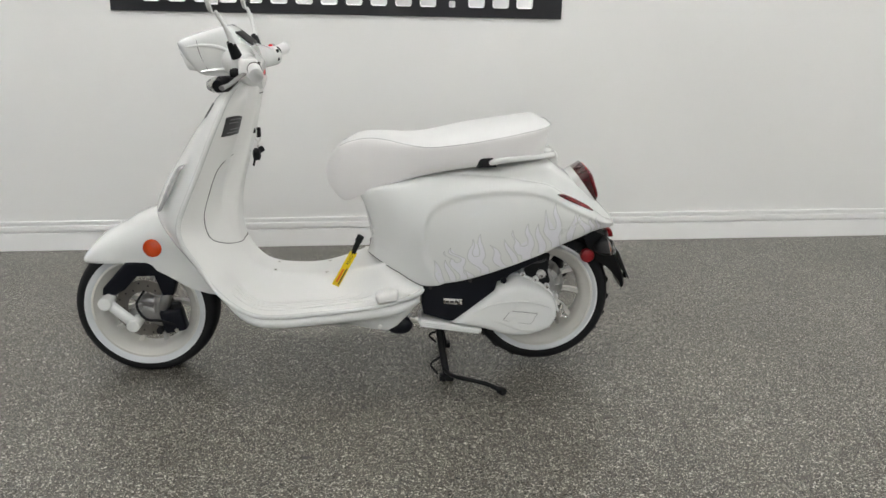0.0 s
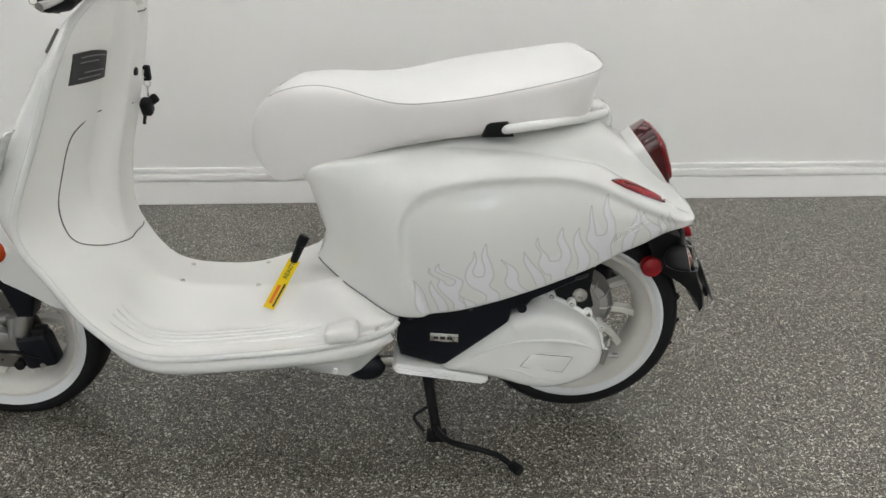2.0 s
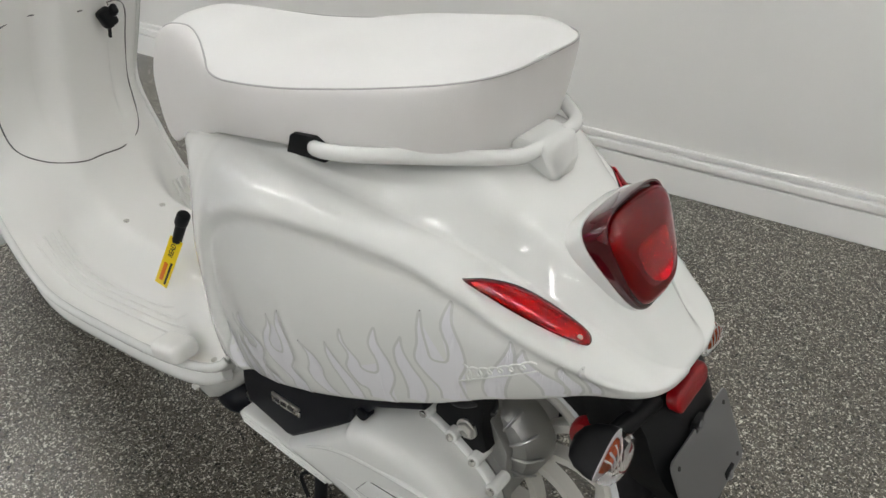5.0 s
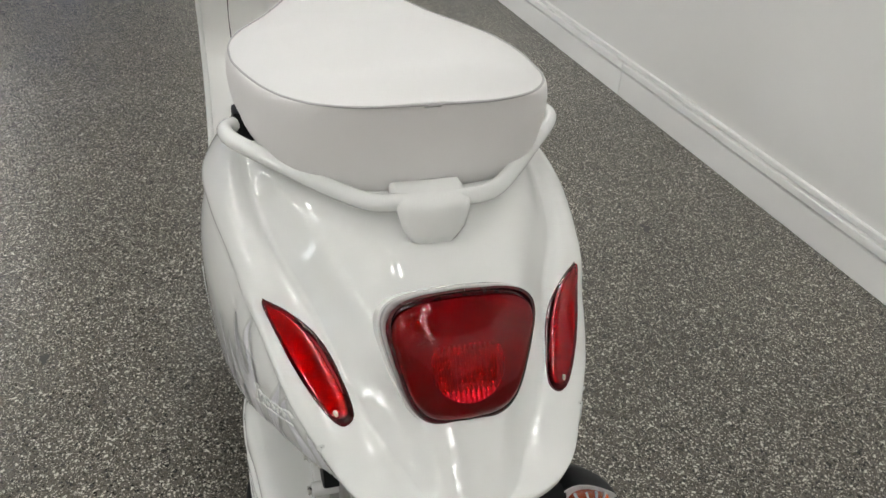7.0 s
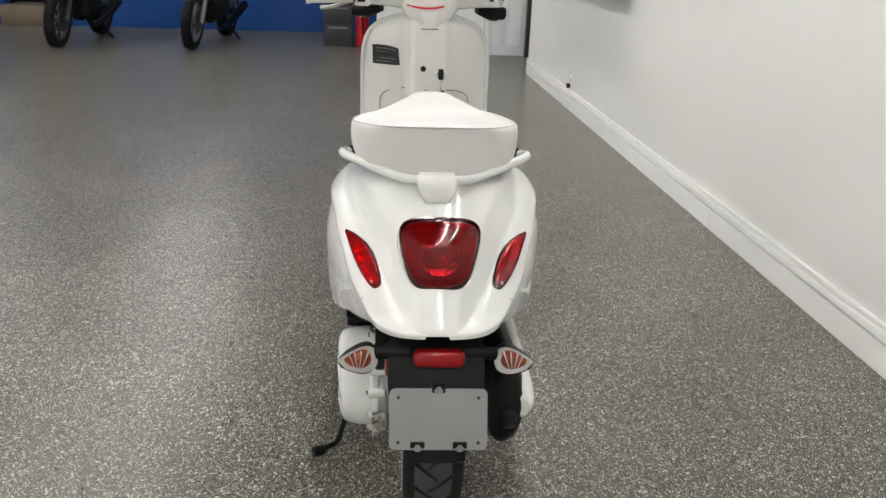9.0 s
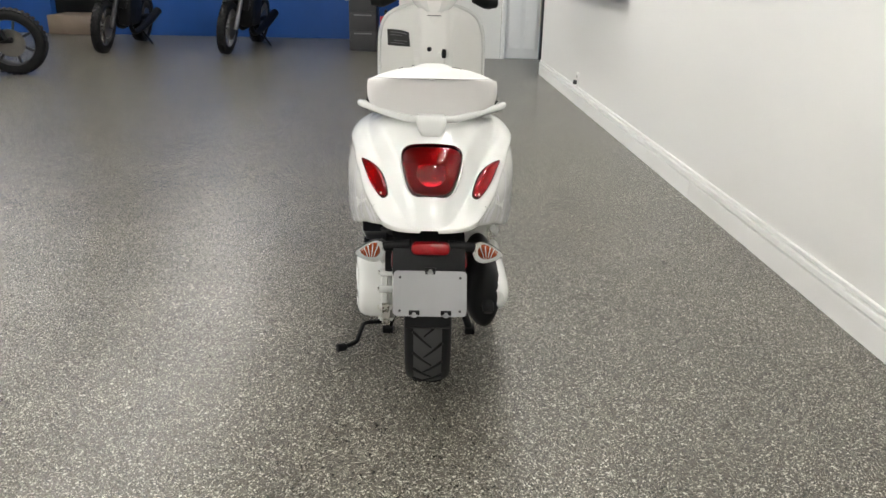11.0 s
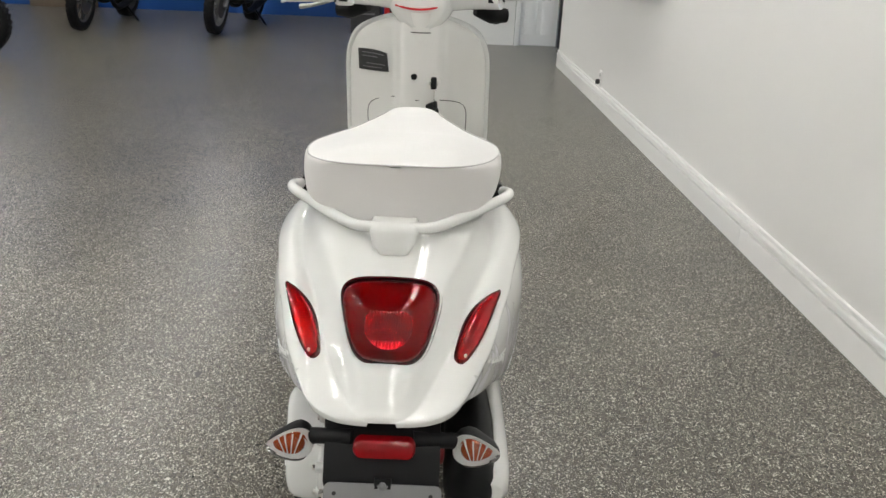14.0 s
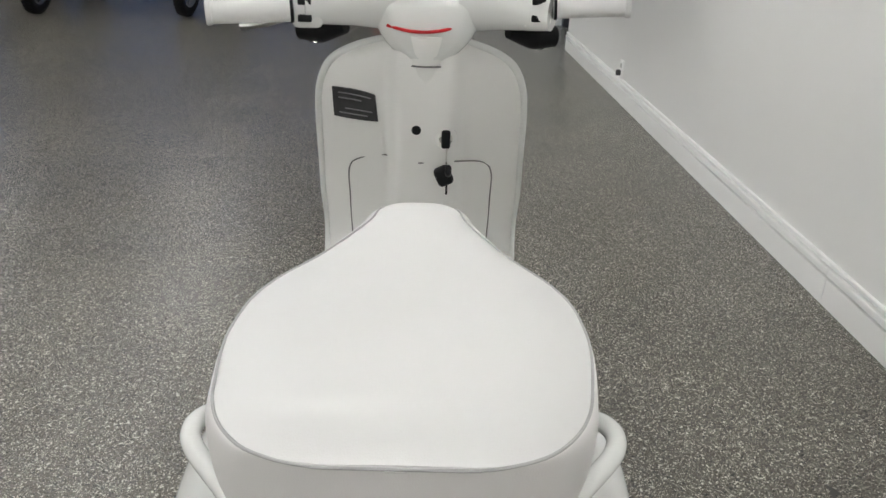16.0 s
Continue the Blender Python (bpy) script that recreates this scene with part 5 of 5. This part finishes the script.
sp("emblem", tube(pts, 0.0008, 6), PAINT, emb, "raised script line on the panel")
for pts in (((-0.232, 0.268), (-0.17, 0.300), (-0.10, 0.313), (-0.02, 0.304), (0.03, 0.284)), ((-0.205, 0.236), (-0.150, 0.243), (-0.075, 0.2165), (-0.015, 0.212))):
    line = [(x, -0.2035 + 0.012 * float(smooth(-0.1, 0.06, x)) - 0.0025 * (1 - abs(2 * i / (len(pts) - 1) - 1)), z) for i, (x, z) in enumerate(pts)]
    sp("cover_crease", tube(line, [0.0015] + [0.0042] * (len(pts) - 2) + [0.0015], 8), PAINT, cvt, "soft raised crease")
flange = [(cxy[0] + (q[0] - cxy[0]) * 1.05, cxy[1] + (q[1] - cxy[1]) * 1.06) for q in sm[18:76]]
sp("cover_flange", slab(flange, -0.130, -0.112, 0.004, segs=3), PAINT, cvt, "white flange of the cover")
sp("casing_flange", slab(flange, -0.111, -0.095, 0.003), ALU, cvt, "bare aluminium casing flange")
for x, z in ((-0.060, 0.379), (-0.015, 0.361), (0.022, 0.336), (0.053, 0.300), (0.058, 0.250), (0.034, 0.207)):
    sp("bolt_boss", cyl((x, -0.134, z), (x, -0.098, z), 0.0098, segs=16, bevel=0.002), PAINT, cvt)
    sp("cover_bolt", cyl((x, -0.139, z), (x, -0.13, z), 0.0058, segs=6, bevel=0.001), STEEL, cvt, "steel cover bolt")
# ribbed white lower step
bm = slab([(-0.392, 0.246), (-0.401, 0.236), (-0.394, 0.222), (-0.215, 0.196), (-0.199, 0.198), (-0.194, 0.206), (-0.202, 0.214), (-0.300, 0.232)], -0.196, -0.10, 0.006, segs=3)
step = sp("lower_side_cover", bm, PAINT, None, "white ribbed lower side cover")
for dz in (0.0, 0.009, 0.018):
    sp("rib", tube([(-0.388, -0.196, 0.226 + dz * 0.75), (-0.30, -0.197, 0.2135 + dz * 0.7), (-0.207, -0.196, 0.200 + dz * 0.45)], 0.0024, 8), PAINT, step)
# cast casing behind, mount bracket and bolts, brake lever end
bm = slab([(-0.38, 0.27), (-0.36, 0.36), (-0.10, 0.42), (0.02, 0.40), (0.055, 0.34), (0.055, 0.25), (0.0, 0.20), (-0.20, 0.21)], -0.10, 0.05, 0.010)
case = sp("engine_casing", bm, ALU, None, "rough cast aluminium engine casing")
bm = lathe([(0.0, -0.088), (0.034, -0.088), (0.060, -0.081), (0.074, -0.062), (0.076, -0.03)], (0.015, 0, 0.325), 48)
drum = sp("drum_housing", bm, ALU, case, "round cast brake housing")
for i in range(12):
    a = 2 * math.pi * i / 12
    rib = [(0.015 + r * math.cos(a), y, 0.325 + r * math.sin(a)) for r, y in ((0.036, -0.0885), (0.060, -0.0825), (0.077, -0.063))]
    sp("rib", tube(rib, [0.0016, 0.0028, 0.0020], 6), ALU, drum)
bm = slab([(-0.035, 0.440), (-0.055, 0.375), (-0.025, 0.335), (0.020, 0.330), (0.035, 0.350), (0.025, 0.385), (0.030, 0.440)], -0.120, -0.085, 0.005)
mount = sp("shock_mount", bm, BLACK, None, "black shock absorber mount")
sp("shock_bolt", cyl((0.003, -0.128, 0.376), (0.003, -0.11, 0.376), 0.0125, segs=6, bevel=0.002), STEEL, mount, "steel hexagon bolt")
sp("washer", cyl((0.003, -0.123, 0.376), (0.003, -0.118, 0.376), 0.016, segs=24), STEEL, mount)
for x, z in ((-0.028, 0.345), (0.025, 0.338)):
    sp("mount_bolt", cyl((x, -0.126, z), (x, -0.115, z), 0.006, segs=6), STEEL, mount)
sh = sp("shock_absorber", cyl((0.005, -0.10, 0.38), (-0.06, -0.10, 0.60), 0.018, segs=18), BLACK, None, "black rear shock absorber")
c = [(0.0 - 0.06 * t + 0.030 * math.cos(t * 40), -0.10 + 0.030 * math.sin(t * 40), 0.40 + 0.18 * t) for t in np.linspace(0, 1, 80)]
sp("spring", tube(c, 0.004, 8, n=240), DARKGREY, sh)
bl = sp("brake_arm", box(0.012, 0.020, 0.07, (0.072, -0.115, 0.235), 0.003, Matrix.Rotation(radians(12), 4, "Y")), STEEL, None, "zinc brake actuating arm")
sp("brake_cable", tube([(0.095, -0.118, 0.222), (0.05, -0.118, 0.226), (-0.02, -0.115, 0.215)], 0.003, 8), STEEL, bl)
sp("adjuster", cyl((0.100, -0.118, 0.222), (0.080, -0.118, 0.223), 0.006, segs=8), STEEL, bl)
# rubber stop under the footboard, crank linkage
bm = bmesh.new()
bmesh.ops.create_icosphere(bm, subdivisions=3, radius=1)
bmesh.ops.transform(bm, matrix=Matrix.Translation((-0.462, -0.150, 0.212)) @ Matrix.Diagonal((0.044, 0.030, 0.034, 1)), verts=bm.verts)
for v in bm.verts:
    v.co.z = max(v.co.z, 0.186)
boot = sp("rubber_boot", bm, NAVY, None, "black rubber boot under the footboard")
sp("link_rod", box(0.05, 0.014, 0.020, (-0.405, -0.150, 0.228), 0.004), STEEL, boot)

# Exhaust on the right
rows_e = []
for x, ry, rz, y, z in ((-0.34, 0.022, 0.022, 0.11, 0.24), (-0.30, 0.036, 0.050, 0.13, 0.26), (-0.24, 0.042, 0.080, 0.145, 0.285), (-0.05, 0.050, 0.092, 0.146, 0.298), (0.06, 0.050, 0.092, 0.146, 0.298),
                        (0.105, 0.040, 0.080, 0.147, 0.298), (0.125, 0.024, 0.050, 0.146, 0.296)):
    rows_e.append([(x, y + ry * math.cos(a), z + rz * math.sin(a)) for a in np.linspace(0, 2 * math.pi, 36, endpoint=False)])
ex = sp("exhaust", grid(rows_e, wrap=True, caps=True), BLACK, None, "matt black exhaust silencer", 60)
sp("outlet", tube([(0.095, 0.152, 0.305), (0.120, 0.156, 0.292), (0.138, 0.158, 0.276)], [0.020, 0.017, 0.0145], 18), BLACK, ex, "short black outlet pipe")
sp("outlet_bore", cyl((0.1375, 0.158, 0.2765), (0.1395, 0.158, 0.2745), 0.010, segs=16), INK, ex)
sp("header_pipe", tube([(-0.31, 0.11, 0.245), (-0.36, 0.08, 0.23), (-0.38, 0.03, 0.25)], 0.014, 12), DARKGREY, ex)
rows_e = []
for x, h, o in ((-0.27, 0.02, 0.010), (-0.23, 0.046, 0.026), (-0.05, 0.052, 0.026), (0.05, 0.050, 0.026), (0.095, 0.040, 0.021), (0.112, 0.022, 0.010)):
    arc = np.linspace(-1.25, 1.25, 16)
    rows_e.append([(x, 0.178 + (0.012 + o) * math.cos(a), 0.305 + h * math.sin(a)) for a in arc] + [(x, 0.176 + 0.006 * math.cos(a), 0.305 + h * 0.95 * math.sin(a)) for a in arc[::-1]])
sp("heat_shield", grid(rows_e, wrap=True, caps=True), PAINT, ex, "white exhaust heat shield", 50)

# Centre stand
stand = sp("centre_stand", tube([(-0.335, -0.13, 0.205), (-0.335, 0.0, 0.200), (-0.335, 0.13, 0.205)], 0.012, 10), BLACK, None, "black steel centre stand, down")
for s in (-1, 1):
    sp("stand_leg", tube([(-0.335, s * 0.085, 0.205), (-0.322, s * 0.100, 0.11), (-0.305, s * 0.130, 0.018)], [0.013, 0.012, 0.012], 12), BLACK, stand)
    sp("stand_foot", box(0.048, 0.032, 0.020, (-0.305, s * 0.133, 0.0105), 0.004), BLACK, stand)
    sp("stand_loop", tube([(-0.325, s * 0.11, 0.075), (-0.358, s * 0.12, 0.052), (-0.335, s * 0.13, 0.020)], 0.004, 8), BLACK, stand)
sp("stand_brace", cyl((-0.32, -0.10, 0.09), (-0.32, 0.10, 0.09), 0.009, segs=12), BLACK, stand)
sp("stand_lever", tube([(-0.312, -0.122, 0.034), (-0.300, -0.155, 0.034), (-0.278, -0.192, 0.041), (-0.258, -0.207, 0.043), (-0.215, -0.214, 0.036), (-0.172, -0.222, 0.027), (-0.155, -0.236, 0.025), (-0.135, -0.260, 0.025)], 0.0070, 10), BLACK, stand)
sp("lever_pad", cyl((-0.140, -0.252, 0.024), (-0.124, -0.276, 0.026), 0.0125, segs=16, bevel=0.003), BLACK, stand)

# ---- things on the scooter ----
KL = lk - Vector((0.012, 0, 0))
key = thing("key", "black ignition key in the lock with a dangling fob", "key", (KL.x, KL.y, KL.z))
part("bow", box(0.026, 0.016, 0.032, (0.020, 0, 0), 0.004), BLACK, key)
part("ring", tube([(0.022 + 0.008 * math.cos(a), 0.002, -0.018 + 0.012 * math.sin(a)) for a in np.linspace(0, 6.2, 12)], 0.0015, 6), STEEL, key, "steel split ring")
part("cord", tube([(0.021, 0.002, -0.030), (0.021, 0.002, -0.040), (0.020, 0.003, -0.050)], 0.0016, 6), STEEL, key)
part("fob", box(0.024, 0.030, 0.036, (0.016, -0.002, -0.072), 0.008, Matrix.Rotation(radians(25), 4, "X"), 3), BLACK, key, "black key fob")
part("spare_key", box(0.030, 0.012, 0.020, (0.026, 0.006, -0.060), 0.006, Matrix.Rotation(radians(-35), 4, "Y"), 3), BLACK, key)
part("spare_blade", box(0.007, 0.004, 0.034, (0.006, 0.004, -0.096), 0.001, Matrix.Rotation(radians(14), 4, "Y")), BLACK, key)

tag = thing("charger_tag", "yellow and black charger tag hanging from a battery lead", "tag", (-0.608, -0.114, 0.454))
ALONG = Vector((-0.066, -0.012, -0.117)).normalized()
ACROSS = Vector((0.80, 0.25, -0.45))
ACROSS = (ACROSS - ALONG * ACROSS.dot(ALONG)).normalized()
OUT = ACROSS.cross(ALONG).normalized()
OUT = OUT if OUT.y < 0 else -OUT
TAG = Matrix(((ACROSS.x, OUT.x, ALONG.x), (ACROSS.y, OUT.y, ALONG.y), (ACROSS.z, OUT.z, ALONG.z))).to_4x4()


def tag_box(sx, sz, u, v, lift, mat, name, parent, label=""):
    """A flat piece of the tag; v runs along it, u across it."""
    return part(name, box(sx, 0.0014, sz, tuple(ALONG * v + ACROSS * u + OUT * lift), 0.0004, TAG), mat, parent, label)


card = tag_box(0.025, 0.128, 0, 0.066, 0.0, YELLOW, "card", tag, "bright yellow plastic card")
tag_box(0.007, 0.048, -0.003, 0.092, 0.0012, ORANGE, "brand_bar", card)
tag_box(0.004, 0.060, 0.0065, 0.092, 0.0012, INK, "print_bar", card)
txt = bpy.data.curves.new("ready", "FONT")
txt.body, txt.size, txt.align_x, txt.align_y, txt.extrude = "READY", 0.0135, "CENTER", "CENTER", 0.0003
holder = bpy.data.objects.new("ready", txt)
scene.collection.objects.link(holder)
word = bpy.data.meshes.new_from_object(holder)
bpy.data.objects.remove(holder)
word.materials.append(INK)
lettering = new("lettering", word)
lettering.parent = card
X = -ALONG
Y = OUT.cross(X).normalized()
pos = ALONG * 0.028 + OUT * 0.0014
lettering.matrix_local = Matrix(((X.x, Y.x, OUT.x, pos.x), (X.y, Y.y, OUT.y, pos.y), (X.z, Y.z, OUT.z, pos.z), (0, 0, 0, 1)))
part("lead", tube([(-0.004, 0.002, -0.006), (0.006, 0.004, 0.015), (0.016, 0.006, 0.036)], [0.0085, 0.0090, 0.0095], 12), BLACK, tag, "black rubber connector")
part("connector_cap", cyl((0.012, 0.005, 0.030), (0.024, 0.008, 0.052), 0.0115, segs=16, bevel=0.004), BLACK, tag)

# ---- wall sign ----
sign = thing("wall_sign", "black banner sign with white block lettering on the wall", "sign", (-0.75, wall_y(-0.75), 1.406))
R = Matrix.Rotation(WALL_TURN, 4, "Z")
board = part("board", box(2.12, 0.012, 0.52, (0, -0.006, 0), 0.002), SIGN, sign)
sign.rotation_euler = (0, radians(0.8), WALL_TURN)
for i in range(16):
    x = -0.872 + 0.1165 * i
    if i != 12:
        part("letter_bar", box(0.078, 0.004, 0.26, (x, -0.0145, -0.085), 0.012), WHITEPRINT, sign)
    else:
        part("letter_bar", box(0.03, 0.004, 0.03, (x, -0.0145, -0.20), 0.006), WHITEPRINT, sign)

# ---- far things ----
shelf = thing("wall_shelf", "black wall shelf holding stacked boxes and papers", "shelf", (-4.27, wall_y(-4.27), 0.955))
shelf.rotation_euler = (0, 0, WALL_TURN)
part("board", box(1.84, 0.20, 0.045, (0, -0.10, 0), 0.004), BLACK, shelf)
for x in (-0.7, 0.0, 0.7):
    part("bracket", box(0.02, 0.10, 0.022, (x, -0.05, -0.033), 0.003), BLACK, shelf)
for i, (x, w, h, m) in enumerate(((-0.75, 0.22, 0.20, CARTON), (-0.45, 0.25, 0.26, WHITEPRINT), (-0.12, 0.20, 0.22, CARTON), (0.18, 0.24, 0.18, WHITEPRINT), (0.52, 0.20, 0.24, CARTON))):
    b = thing("brochure_box", "grey and white brochure box on the shelf", "box", (-4.27 + x, wall_y(-4.27 + x) - 0.10, 0.9785), "boxes on the shelf")
    part("carton", box(w, 0.14, h, (0, 0, h / 2), 0.003), m, b)
    part("label", box(w * 0.6, 0.002, h * 0.4, (0, -0.0715, h * 0.5)), DARKGREY if i % 2 else WHITEPRINT, b)
outlet = thing("wall_outlet", "white wall socket with a plug above the baseboard", "socket", (-4.62, wall_y(-4.62), 0.205))
part("face", box(0.075, 0.012, 0.115, (0, -0.006, 0), 0.004), TRIM, outlet)
part("plug", box(0.03, 0.03, 0.035, (0.0, -0.026, -0.02), 0.006), DARKGREY, outlet)
part("upper_socket", box(0.03, 0.004, 0.03, (0.0, -0.013, 0.025), 0.002), CARTON, outlet)
ext = thing("fire_extinguisher", "red fire extinguisher standing by the dark cabinet", "extinguisher", (-8.25, -0.62, 0))
bm = cyl((0, 0, 0), (0, 0, 0.42), 0.075, segs=28, bevel=0.02)
part("cylinder", bm, REDPAINT, ext)
part("valve", cyl((0, 0, 0.42), (0, 0, 0.48), 0.022, segs=16, bevel=0.003), BLACK, ext)
part("handle", box(0.10, 0.02, 0.02, (0.03, 0, 0.49), 0.004), BLACK, ext)
part("hose", tube([(0.02, 0, 0.46), (0.09, 0, 0.42), (0.10, 0.01, 0.15)], 0.010, 8), BLACK, ext)
cab = thing("tool_cabinet", "dark grey metal tool cabinet at the end of the room", "cabinet", (-8.35, -0.90, 0))
part("body", box(0.40, 0.34, 0.95, (0, 0, 0.475), 0.008), DARKGREY, cab)
for k in range(4):
    d = part("drawer", box(0.012, 0.31, 0.20, (0.205, 0, 0.14 + 0.22 * k), 0.004), DARKGREY, cab)
    part("handle", box(0.012, 0.22, 0.015, (0.215, 0, 0.215 + 0.22 * k), 0.003), BIKEGREY, d)


def motorcycle(at, turn, tone, label):
    """A parked road motorcycle facing +x, as far as it shows."""
    m = thing("motorcycle", label, "motorcycle", at, "parked motorcycles")
    m.rotation_euler = (radians(-8), 0, radians(turn))
    for nm, x, w in (("front_wheel", 0.0, 0.05), ("rear_wheel", -1.40, 0.07)):
        tyre = part(nm, lathe([(0.215, -w * 0.8), (0.26, -w), (0.29, -w * 0.8), (0.31, 0), (0.29, w * 0.8), (0.26, w), (0.215, w * 0.8)], (x, 0, 0.31), 48), RUBBER, m, "black tyre", 60)
        for i in range(36):
            a = 2 * math.pi * (i + 0.5) / 36
            for y in (-0.55, 0.55):
                part("tread_block", box(0.010, w * 0.55, 0.030, (x + 0.300 * math.cos(a), w * y, 0.31 + 0.300 * math.sin(a)), 0.003, Matrix.Rotation(-a, 4, "Y"), 1), RUBBER, tyre)
        part("rim", lathe([(0.222, -w * 0.8), (0.205, -w * 0.6), (0.205, w * 0.6), (0.222, w * 0.8)], (x, 0, 0.31), 48), tone, tyre, "", 60)
        for i in range(7):
            a = 2 * math.pi * i / 7
            part("spoke", box(0.19, 0.02, 0.022, (x + 0.11 * math.cos(a), 0, 0.31 + 0.11 * math.sin(a)), 0.004, Matrix.Rotation(-a, 4, "Y")), tone, tyre)
        part("hub", cyl((x, -0.05, 0.31), (x, 0.05, 0.31), 0.045, segs=20, bevel=0.005), BIKEGREY, tyre)
        part("brake_disc", cyl((x, 0.052, 0.31), (x, 0.058, 0.31), 0.13, segs=32), BRAKE, tyre)
    for s in (-1, 1):
        part("fork_leg", cyl((0, s * 0.09, 0.30), (-0.28, s * 0.09, 0.98), 0.026, segs=16), tone, m)
        part("indicator", box(0.05, 0.09, 0.04, (-0.18, s * 0.19, 0.80), 0.012), BLACK, m)
        part("grip", cyl((-0.42, s * 0.22, 1.06), (-0.45, s * 0.38, 1.05), 0.017, segs=14), BLACK, m)
    part("front_mudguard", tube([(-0.30, 0, 0.48), (-0.12, 0, 0.64), (0.05, 0, 0.655), (0.18, 0, 0.60)], [0.04, 0.06, 0.06, 0.03], 12, flat=0.35), BLACK, m)
    part("handlebar", tube([(-0.42, -0.24, 1.06), (-0.30, -0.08, 1.0), (-0.30, 0.08, 1.0), (-0.42, 0.24, 1.06)], 0.013, 10), BLACK, m)
    part("headlamp", cyl((-0.13, 0, 0.92), (-0.26, 0, 0.92), 0.085, 0.06, 24, 0.01), CLEAR, m)
    bm = bmesh.new()
    bmesh.ops.create_icosphere(bm, subdivisions=3, radius=1)
    bmesh.ops.transform(bm, matrix=Matrix.Translation((-0.58, 0, 0.86)) @ Matrix.Diagonal((0.27, 0.13, 0.13, 1)), verts=bm.verts)
    part("tank", bm, BLACK, m, "black fuel tank")
    part("saddle", tube([(-0.82, 0, 0.86), (-1.05, 0, 0.83), (-1.35, 0, 0.88)], [0.11, 0.13, 0.08], 14, flat=0.45), BLACK, m)
    part("engine", box(0.46, 0.32, 0.36, (-0.66, 0, 0.47), 0.05, None, 3), BLACK, m, "dark engine block")
    for k in range(5):
        part("cooling_fin", box(0.26, 0.26, 0.012, (-0.55, 0, 0.56 + 0.035 * k), 0.003), DARKGREY, m)
    part("frame", tube([(-0.30, 0, 0.95), (-0.38, 0, 0.55), (-0.50, 0, 0.28), (-0.95, 0, 0.30), (-1.05, 0, 0.70)], 0.026, 10), BLACK, m)
    part("swingarm", box(0.5, 0.20, 0.05, (-1.18, 0, 0.34), 0.012), BLACK, m)
    part("exhaust", tube([(-0.45, 0.12, 0.40), (-0.60, 0.16, 0.22), (-1.05, 0.18, 0.30), (-1.40, 0.20, 0.42)], [0.02, 0.03, 0.05, 0.05], 14), BLACK, m)
    part("side_stand", cyl((-0.80, 0.12, 0.30), (-0.92, 0.30, 0.054), 0.012, segs=10), BLACK, m)
    part("position_lamp", box(0.03, 0.035, 0.035, (-0.17, 0.07, 0.72), 0.010), REDPAINT, m, "small red lamp")
    part("radiator", box(0.05, 0.26, 0.24, (-0.36, 0, 0.62), 0.008), BLACK, m)
    return m


motorcycle((-7.42, -3.85, 0), 2, DARKGREY, "dark motorcycle parked by the blue wall")
motorcycle((-7.55, -2.46, 0), -3, BIKEGREY, "black motorcycle with a silver front wheel by the blue wall")
motorcycle((-5.45, -5.35, 0), -80, DARKGREY, "black and red motorcycle parked in the showroom")

# dark scuffs on the floor
for x, y, a, w in ((-0.721, -0.600, 20, 0.030), (-0.959, 0.946, 60, 0.040)):
    bm = bmesh.new()
    vs = []
    for k in range(14):
        t = 2 * math.pi * k / 14
        r = w * (0.5 + 0.18 * math.sin(3 * t + a) + 0.1 * math.cos(5 * t))
        vs.append(bm.verts.new((x + r * math.cos(t), y + 0.6 * r * math.sin(t), 0.0012)))
    bm.faces.new(vs)
    tagged(part("floor_scuff", bm, MARK), "small dark rubber scuff on the floor", "stain", kind="structure")
